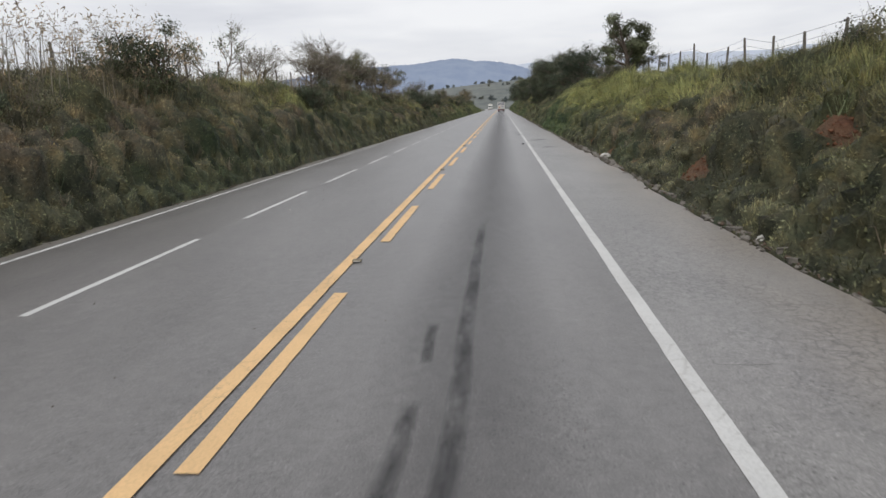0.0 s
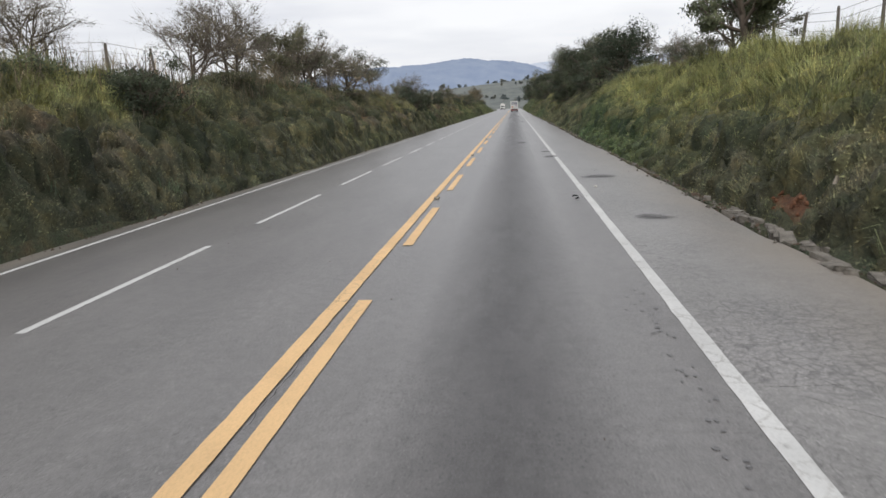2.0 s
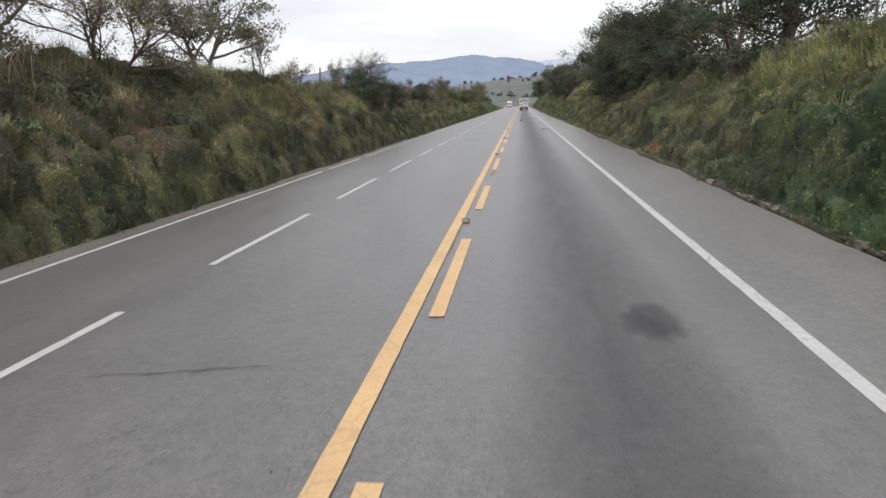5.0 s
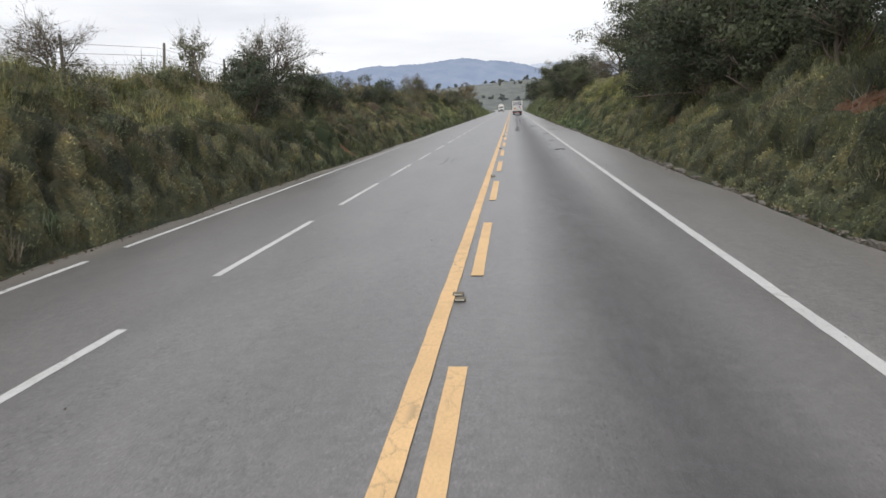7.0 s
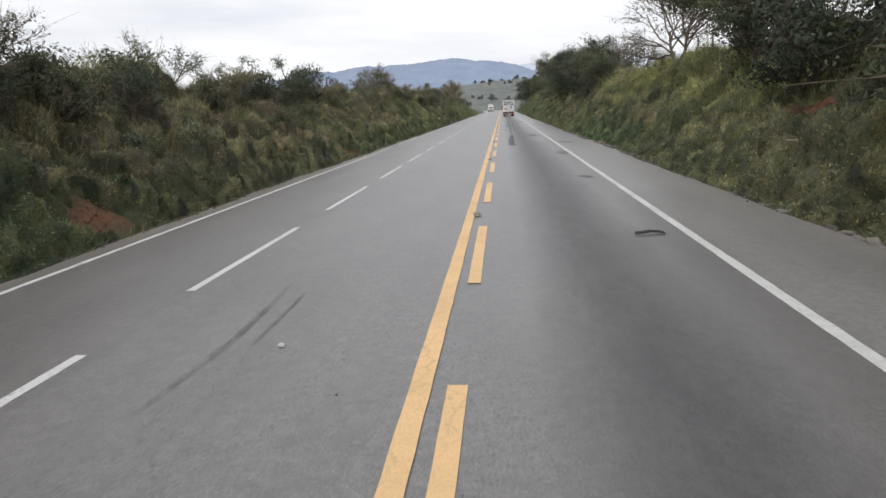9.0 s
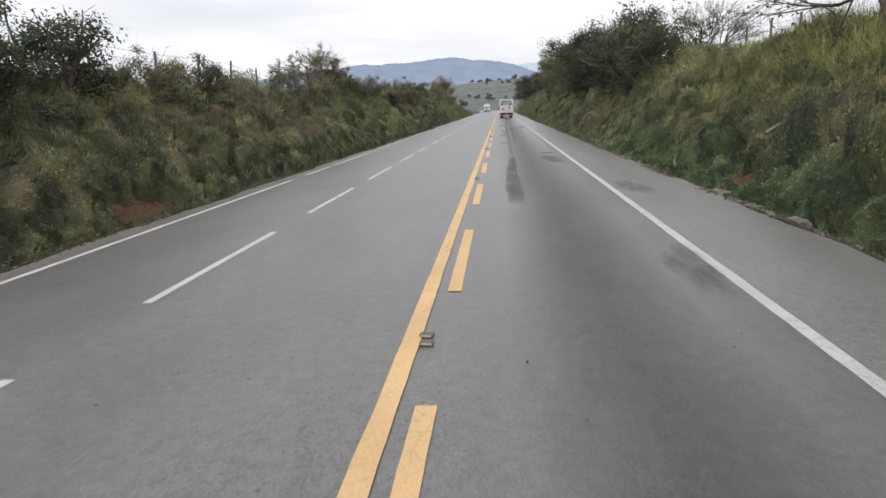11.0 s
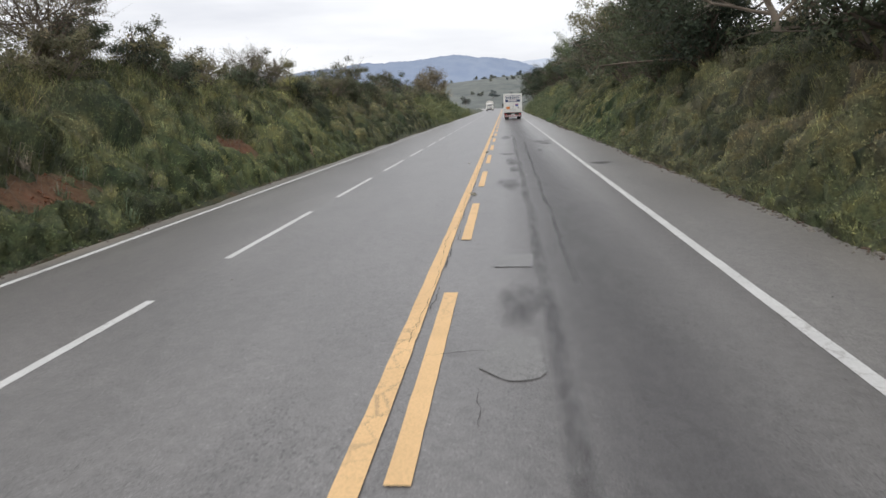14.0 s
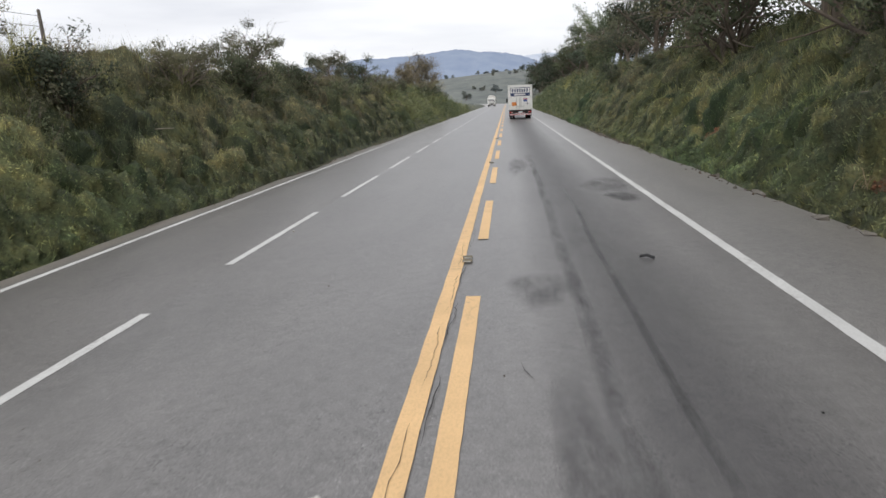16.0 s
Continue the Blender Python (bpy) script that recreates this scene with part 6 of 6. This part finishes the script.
STAINS = [(2.9, 147.4, 0.5, 1.2), (3.0, 145.8, 0.45, 0.8), (1.06, 159.3, 0.3, 0.9), (1.0, 170.5, 0.3, 1.6), (1.0, 181.6, 0.42, 0.7), (1.15, 177.5, 0.25, 1.6), (1.2, 174.6, 0.2, 0.9), (3.0, 190.6, 0.6, 1.6), (4.2, 137.0, 0.5, 1.5), (0.95, 196, 0.3, 3.0), (3.3, 128, 0.35, 1.6)]
for i, (x, y, rx, ry) in enumerate(STAINS):
    lay("road_stain", blob_mesh("road_stain", rx, ry, MAT["damp"], 140 + i), x, y, "dark tar stain soaked into the asphalt", "road stain", 0.010)


bm = bmesh.new()
rq = np.random.default_rng(9)
edge = [(-0.25, -0.38), (0.22, -0.4), (0.24, 0.0), (0.25, 0.36), (0.0, 0.38), (-0.24, 0.4), (-0.26, 0.05)]
bm.faces.new([bm.verts.new((x + rq.normal(0, 0.015), y + rq.normal(0, 0.02), 0)) for x, y in edge])
square = part("square_patch", bm, MAT["patch_rough"], road, "square of coarse patched asphalt")
square.location = (1.03, 161.35, 0.009)
bm = bmesh.new()
bm.faces.new([bm.verts.new((x * 1.09 + rq.normal(0, 0.008), y * 1.05 + rq.normal(0, 0.012), 0)) for x, y in edge])
part("patch_joint", bm, MAT["patch"], road, "dark open joint round the square patch").location = (1.03, 161.35, 0.0065)


def film_strip(name, pts, mat, label, lift=0.006, soft=0.45, cat="tyre mark"):
    """A long dark film on the road: (x, y, half width) along it, fading at its sides and ends."""
    pts = np.array(pts, dtype=float)
    y = np.linspace(pts[0, 1], pts[-1, 1], max(12, int((pts[-1, 1] - pts[0, 1]) / 0.5)))
    x, w = np.interp(y, pts[:, 1], pts[:, 0]), np.interp(y, pts[:, 1], pts[:, 2])
    offs = np.array([-1, -1 + soft, 0, 1 - soft, 1])
    v = np.stack([x[:, None] + w[:, None] * offs, np.repeat(y[:, None], 5, 1), surface(x)[:, None] + lift + 0 * offs], -1)
    v[..., 0] += (0.03 * rough(y * 0, y * 1.5, 0.3, 9))[:, None]
    end = np.clip(np.minimum(y - y[0], y[-1] - y) / (0.12 * (y[-1] - y[0])), 0, 1)
    c = end[:, None] * np.array([0, 0.8, 1, 0.8, 0])
    i = (np.arange(len(y) - 1)[:, None] * 5 + np.arange(4)[None]).ravel()
    me = mesh_from(name, v.reshape(-1, 3), np.stack([i, i + 1, i + 6, i + 5], -1), mat)
    me.attributes.new("cover", "FLOAT", "POINT").data.foreach_set("value", c.ravel().astype(np.float32))
    ob = tagged(new(name, me), label)
    ob.parent = road
    return ob


film_strip("oil_band", [(1.9, -40, 0.8), (1.9, 60, 0.95), (1.9, 100, 1.0), (1.95, 140, 1.12), (1.95, 200, 1.05), (1.9, 420, 0.9)], MAT["oil"], "long oil-darkened band along the middle of the lane", 0.005, 0.7)
film_strip("tar_seam", [(1.12, 134.0, 0.20), (1.18, 136.5, 0.24), (1.25, 143, 0.19), (1.3, 149, 0.14)], MAT["seam"], "dark tar seam worn along the lane", 0.0075, 0.3)
film_strip("tar_seam", [(1.3, 147, 0.12), (1.38, 160, 0.10), (1.42, 175, 0.10), (1.5, 200, 0.1)], MAT["damp"], "narrow dark tar seam along the lane", 0.0075, 0.6)
film_strip("crack_line", [(1.75, 160, 0.04), (1.82, 172, 0.05), (2.0, 190, 0.04)], MAT["damp"], "narrow dark crack along the lane", 0.0075)
film_strip("skid_mark", [(1.87, 1.0, 0.10), (1.86, 5.6, 0.09), (1.87, 11.5, 0.07)], MAT["rubber_mark"], "black rubber skid mark on the asphalt", 0.008)
film_strip("skid_mark", [(1.54, 1.6, 0.10), (1.52, 3.6, 0.08)], MAT["rubber_mark"], "short black rubber skid mark", 0.008)
film_strip("skid_mark", [(1.55, 4.3, 0.06), (1.54, 5.4, 0.06)], MAT["rubber_mark"], "short black rubber skid mark", 0.008)
film_strip("skid_mark", [(-2.12, 101.6, 0.05), (-2.0, 103.5, 0.06), (-2.1, 105.8, 0.04)], MAT["damp"], "faint dark scuff across the asphalt", 0.008)
film_strip("skid_mark", [(-1.75, 103.2, 0.03), (-1.78, 105.2, 0.03)], MAT["damp"], "faint dark scuff across the asphalt", 0.008)


def road_stud(parent_xy, turn):
    k = tagged(new("road_stud"), "worn yellowish road stud beside the centre line", "road stud", "road studs")
    part("body", one_box(-0.065, -0.045, 0, 0.065, 0.045, 0.028, 0.012), MAT["stud"], k)
    part("reflector", one_box(-0.05, -0.053, 0.006, 0.05, -0.044, 0.02, 0.002), MAT["reflector"], k)
    k.matrix_basis = pose(parent_xy[0], parent_xy[1], 0.004, 0, 0, turn)
    return k


first = road_stud((0.13, 8.3), 4)
for x, y in ((0.13, 22.7), (0.13, 37.05), (0.12, 51.4), (0.12, 66.0), (0.12, 82.8), (0.14, 96.5), (0.12, 110.8), (0.13, 125.3), (0.14, 139.75), (0.13, 154.2), (0.13, 168.6), (0.12, 183.2), (0.12, 197.5), (0.12, 211.9)):
    copy_thing(first, pose(x, y, 0.004, 0, 0, rp.uniform(-12, 12)))
    copy_thing(first, pose(x + rp.uniform(0, 0.04), y - 0.22, 0.004, 0, 0, rp.uniform(-12, 12)))


def lump(seed, sx, sy, sz, jag=0.16, sub=2):
    """A crumpled or broken lump resting on z = 0."""
    rng = np.random.default_rng(seed)
    bm = bmesh.new()
    bmesh.ops.create_icosphere(bm, subdivisions=sub, radius=1.0)
    for v in bm.verts:
        d = Vector(v.co)
        q = 1 + jag * math.sin(5 * d.x + seed) * math.cos(4 * d.y + 2 * seed) + rng.normal(0, jag * 0.6)
        v.co = Vector((d.x * sx * q, d.y * sy * q, max(d.z * sz * q, -0.35 * sz) + 0.35 * sz))
    return bm


def litter(seed, x, y, s, name="plastic_bag", label="crumpled dirty white plastic bag on the verge"):
    me = bpy.data.meshes.new(name)
    bm = lump(seed, s, s * 0.8, s * 0.7, 0.25)
    bm.to_mesh(me)
    bm.free()
    me.materials.append(MAT["litter"])
    ob = tagged(new(name, me), label, "litter")
    on_road = ROAD_LEFT < x < ROAD_RIGHT
    ob.location = (x, y, float(surface(np.array(x))) + 0.004 if on_road else max(float(land(x, y)), -0.3) + 0.02)


litter(1, 6.25, 26.45, 0.19)
litter(2, 6.15, 9.5, 0.09)
litter(3, 6.5, 7.6, 0.11)
litter(4, 6.3, 13.2, 0.08)
for i, (x, y) in enumerate(((-3.0, 25.2), (-1.45, 103.2), (-3.3, 101.6), (-3.15, 134.6), (-3.2, 71.6), (-0.4, 177.4), (-2.7, 14.2), (-3.1, 57.0), (4.0, 38.2), (4.05, 37.2), (-3.35, 148.6), (4.25, 149.0), (-3.2, 186.0))):
    litter(10 + i, x, y, 0.022 + 0.012 * (i % 3), "paper_scrap", "small pale scrap of litter on the asphalt")


def tyre_scrap(seed, x, y, turn, s=1.0):
    """A curled strip of tread thrown off a tyre."""
    rng = np.random.default_rng(seed)
    bm = bmesh.new()
    rows = []
    for i in range(9):
        t = i / 8
        z = 0.02 + 0.02 * math.sin(t * 3.1) + rng.uniform(0, 0.015)
        rows.append([bm.verts.new(((t - 0.5) * 0.55 * s, yy * s + 0.02 * math.sin(5 * t + seed), z + dz)) for yy, dz in ((-0.06, 0), (0.06, 0.012), (0.06, -0.012), (-0.06, -0.016))])
    for a, b in zip(rows, rows[1:]):
        for j in range(4):
            bm.faces.new((a[j], a[(j + 1) % 4], b[(j + 1) % 4], b[j]))
    bm.faces.new(rows[0][::-1])
    bm.faces.new(rows[-1])
    bmesh.ops.recalc_face_normals(bm, faces=bm.faces)
    me = bpy.data.meshes.new("tyre_scrap")
    bm.to_mesh(me)
    bm.free()
    me.materials.append(MAT["black"])
    ob = tagged(new("tyre_scrap", me), "curled black strip of tyre tread on the asphalt", "tyre scrap")
    ob.matrix_basis = pose(x, y, 0.008, 0, 0, turn)


for i, (x, y, a, s) in enumerate(((2.99, 108.25, 5, 0.85), (2.45, 182.9, -25, 0.35), (3.34, 36.35, 10, 0.24), (3.36, 36.0, 60, 0.2))):
    tyre_scrap(200 + i, x, y, a, s)

def crack(seed, x, y, length, turn, width=0.012):
    """A jagged open crack in the asphalt, a thin dark ribbon that tapers at both ends."""
    rng = np.random.default_rng(seed)
    k = max(5, int(length / 0.09))
    t = np.linspace(0, length, k)
    off = np.cumsum(rng.normal(0, 0.007, k)) + rng.normal(0, 0.009, k)
    off -= np.linspace(off[0], off[-1], k)
    w = width * (0.35 + rng.random(k)) * np.minimum(1, np.minimum(np.arange(k), np.arange(k)[::-1]) / 2.0 + 0.15)
    c, sn = math.cos(turn), math.sin(turn)
    rows = [np.stack([x + (off + q * w) * c - t * sn, y + (off + q * w) * sn + t * c], -1) for q in (-0.5, 0.5)]
    p = np.concatenate(rows)
    i = np.arange(k - 1)
    me = mesh_from("crack", np.concatenate([p, surface(p[:, 0])[:, None] + 0.0105], 1), np.stack([i, i + k, i + k + 1, i + 1], -1), MAT["open_crack"])
    ob = tagged(new("crack", me), "")
    ob.parent = road


# cracks along the broken wheel track, round the patches and beside the centre line
MAT["open_crack"] = plain("dark_open_crack", (0.045, 0.042, 0.04), 0.95, 0, 0.4, 20, 0)
rr = np.random.default_rng(71)
for i in range(20):
    crack(900 + i, 0.92 + rr.normal(0, 0.16), 150 + 1.9 * i + rr.uniform(0, 1.2), rr.uniform(0.3, 0.7), rr.normal(0, 0.25) + (1.57 if i % 2 == 0 else 0), rr.uniform(0.004, 0.009))
for i in range(14):
    crack(940 + i, 0.02 + rr.normal(0, 0.02), 158 + 1.9 * i, rr.uniform(1.2, 2.2), rr.normal(0, 0.006), rr.uniform(0.003, 0.006))
    crack(960 + i, 0.115 + rr.normal(0, 0.01), 159 + 1.9 * i, rr.uniform(0.8, 1.8), rr.normal(0, 0.006), rr.uniform(0.005, 0.010))
for i in range(8):
    crack(980 + i, 0.115 + rr.normal(0, 0.012), 6 + 9.5 * i, rr.uniform(1.0, 2.4), rr.normal(0, 0.008), 0.007)
for i in range(16):
    crack(1000 + i, rr.uniform(4.0, 5.2), 4 + 2.4 * i + rr.uniform(0, 2), rr.uniform(0.4, 1.2), rr.uniform(0.6, 2.0), rr.uniform(0.005, 0.010))
crack(1020, -2.6, 58.6, 1.7, -1.45, 0.012)

# broken edge in the lane beside the line: small torn pits
for i in range(34):
    y = 24.4 + i * 0.12 + rp.uniform(-0.08, 0.08)
    lay("asphalt_pit", blob_mesh("asphalt_pit", rp.uniform(0.008, 0.026), rp.uniform(0.01, 0.035), MAT["patch"], 300 + i, False, 12, 2), 3.29 + rp.normal(0, 0.06), y + rp.normal(0, 0.15), "small torn pit in the asphalt surface", "pothole", 0.006)

# ---- broken concrete kerb along the right-hand verge ----
kerb = tagged(new("kerb"), "broken stained concrete kerb along the verge", "kerb", kind="structure")
STONES = []
for s in range(7):
    bm = one_box(-0.11, -0.24 - 0.05 * (s % 4), -0.1, 0.11, 0.24 + 0.05 * (s % 3), 0.07 + 0.012 * (s % 3), 0.03)
    rk = np.random.default_rng(400 + s)
    for v in bm.verts:
        v.co += Vector(rk.normal(0, 0.017, 3)) + Vector((0.02 * math.sin(9 * v.co.y), 0, -0.03 * abs(v.co.y)))
    me = bpy.data.meshes.new("kerb_stone")
    bm.to_mesh(me)
    bm.free()
    me.materials.append(MAT["concrete"])
    STONES.append(me)
y = 5.0
while y < 232:
    shown = (5 < y < 36) or (60 < y < 64) or (84 < y < 118) or (126 < y < 150) or (154 < y < 185) or rp.random() < 0.25
    if shown and rp.random() < 0.8:
        o = new("kerb_stone", STONES[rp.integers(0, 7)])
        o.parent = kerb
        x = 6.08 - float(narrowed(y)) + rp.normal(0, 0.07)
        whole = 22.5 < y < 36
        o.matrix_basis = Matrix.Translation((x, y, -0.075 if whole else -0.085 + rp.uniform(-0.04, 0.02))) @ Euler((rp.normal(0, 0.1), rp.normal(0, 0.15), rp.normal(0, 0.3))).to_matrix().to_4x4() @ Matrix.Scale(rp.uniform(0.65, 0.85) if whole else rp.uniform(0.4, 0.8), 4)
    y += rp.uniform(0.3, 0.62) * (0.75 if 22.5 < y < 36 else 1.0)

# fallen branches on the slopes
for i, (x, y, ln, turn) in enumerate(((7.0, 112.2, 1.3, 1.9), (7.6, 136.5, 1.2, 0.6), (7.9, 188, 1.1, 2.4), (-9.6, 193, 1.6, 0.4), (6.22, 141.0, 0.9, 1.4), (7.0, 32, 0.8, 1.0))):
    z = float(land(x, y)) + (0.3 if abs(x) > 6.6 else 0.1)
    pts = [np.array([math.cos(turn) * ln * (t - 0.5), math.sin(turn) * ln * (t - 0.5), 0.10 * math.sin(3 * t) + 0.25 * t]) for t in np.linspace(0, 1, 6)]
    ob = tagged(new("fallen_branch", tube_mesh("fallen_branch", [(pts, np.linspace(0.045, 0.012, 6), 6), ([pts[3], pts[3] + np.array([0.1, 0.25, 0.2])], [0.02, 0.008], 4)], MAT["dead_wood"])), "bleached fallen branch lying in the grass", "branch")
    ob.location = (x, y, z)


# crumbled asphalt, earth and small stones along the pavement's edges
rc = np.random.default_rng(81)
OCTA_V = np.array([[1, 0, 0], [-1, 0, 0], [0, 1, 0], [0, -1, 0], [0, 0, 1], [0, 0, -0.6]], dtype=float)
OCTA_F = np.array([[0, 2, 4], [2, 1, 4], [1, 3, 4], [3, 0, 4], [2, 0, 5], [1, 2, 5], [3, 1, 5], [0, 3, 5]])


def crumbs(n, x0, spread, y0, y1, size, mat, label):
    y = rc.uniform(y0, y1, n)
    x = x0 - (narrowed(y) if x0 > 5 else 0) + rc.normal(0, spread, n) + 0.09 * rough(y * 0, y, 0.4, 9)
    keep = rough(y * 0 + 5, y * 0.7, 0.3, 9) > rc.uniform(-1.2, 0.6, n)
    x, y = x[keep], y[keep]
    inside = (x > ROAD_LEFT) & (x < ROAD_RIGHT)
    z = np.where(inside, surface(x), np.maximum(land(x, y), surface(x) - 0.12)) + 0.004
    s = rc.uniform(*size, len(x)) * rc.uniform(0.5, 1.0, len(x))
    v = OCTA_V[None] * s[:, None, None] * rc.uniform(0.6, 1.3, (len(x), 6, 3)) + np.stack([x, y, z], -1)[:, None]
    f = OCTA_F[None] + 6 * np.arange(len(x))[:, None, None]
    return stuff("rubble", v.reshape(-1, 3), f.reshape(-1, 3), mat, label, "rubble")


crumbs(4200, 6.02, 0.10, 4, 240, (0.015, 0.06), MAT["concrete"], "pale crumbled stones along the pavement's edge")
crumbs(5200, 6.10, 0.08, 4, 240, (0.015, 0.06), MAT["soil"], "clods of reddish earth along the pavement's edge")
crumbs(3600, -7.30, 0.09, 4, 240, (0.012, 0.045), MAT["soil"], "clods of reddish earth along the pavement's edge")
crumbs(1800, -7.28, 0.09, 4, 240, (0.012, 0.04), MAT["concrete"], "pale gravel along the pavement's edge")
crumbs(700, -1.2, 2.4, 3, 200, (0.006, 0.016), MAT["soil"], "scattered grit and crumbs on the asphalt")
crumbs(500, 2.6, 1.3, 3, 200, (0.005, 0.014), MAT["black"], "scattered dark grit on the asphalt")

# loose clods on the bare red spots
MAT["clod"] = plain("red_earth_clods", (0.25, 0.108, 0.056), 0.95, 0, 0.55, 4, 0.4)
cx, cy = [], []
for bx, by, rx, ry in BARE:
    k = int(70 + 160 * rx * ry)
    cx.append(bx + rc.normal(0, rx * 0.8, k))
    cy.append(by + rc.normal(0, ry * 0.8, k))
cx, cy = np.concatenate(cx), np.concatenate(cy)
cs = rc.uniform(0.015, 0.07, len(cx)) * rc.uniform(0.4, 1.0, len(cx))
v = OCTA_V[None] * cs[:, None, None] * rc.uniform(0.6, 1.3, (len(cx), 6, 3)) + np.stack([cx, cy, np.maximum(land(cx, cy), -0.1) + 0.01], -1)[:, None]
stuff("earth_clods", v.reshape(-1, 3), (OCTA_F[None] + 6 * np.arange(len(cx))[:, None, None]).reshape(-1, 3), MAT["clod"], "loose red clods on the bare spots of the bank", "rubble")
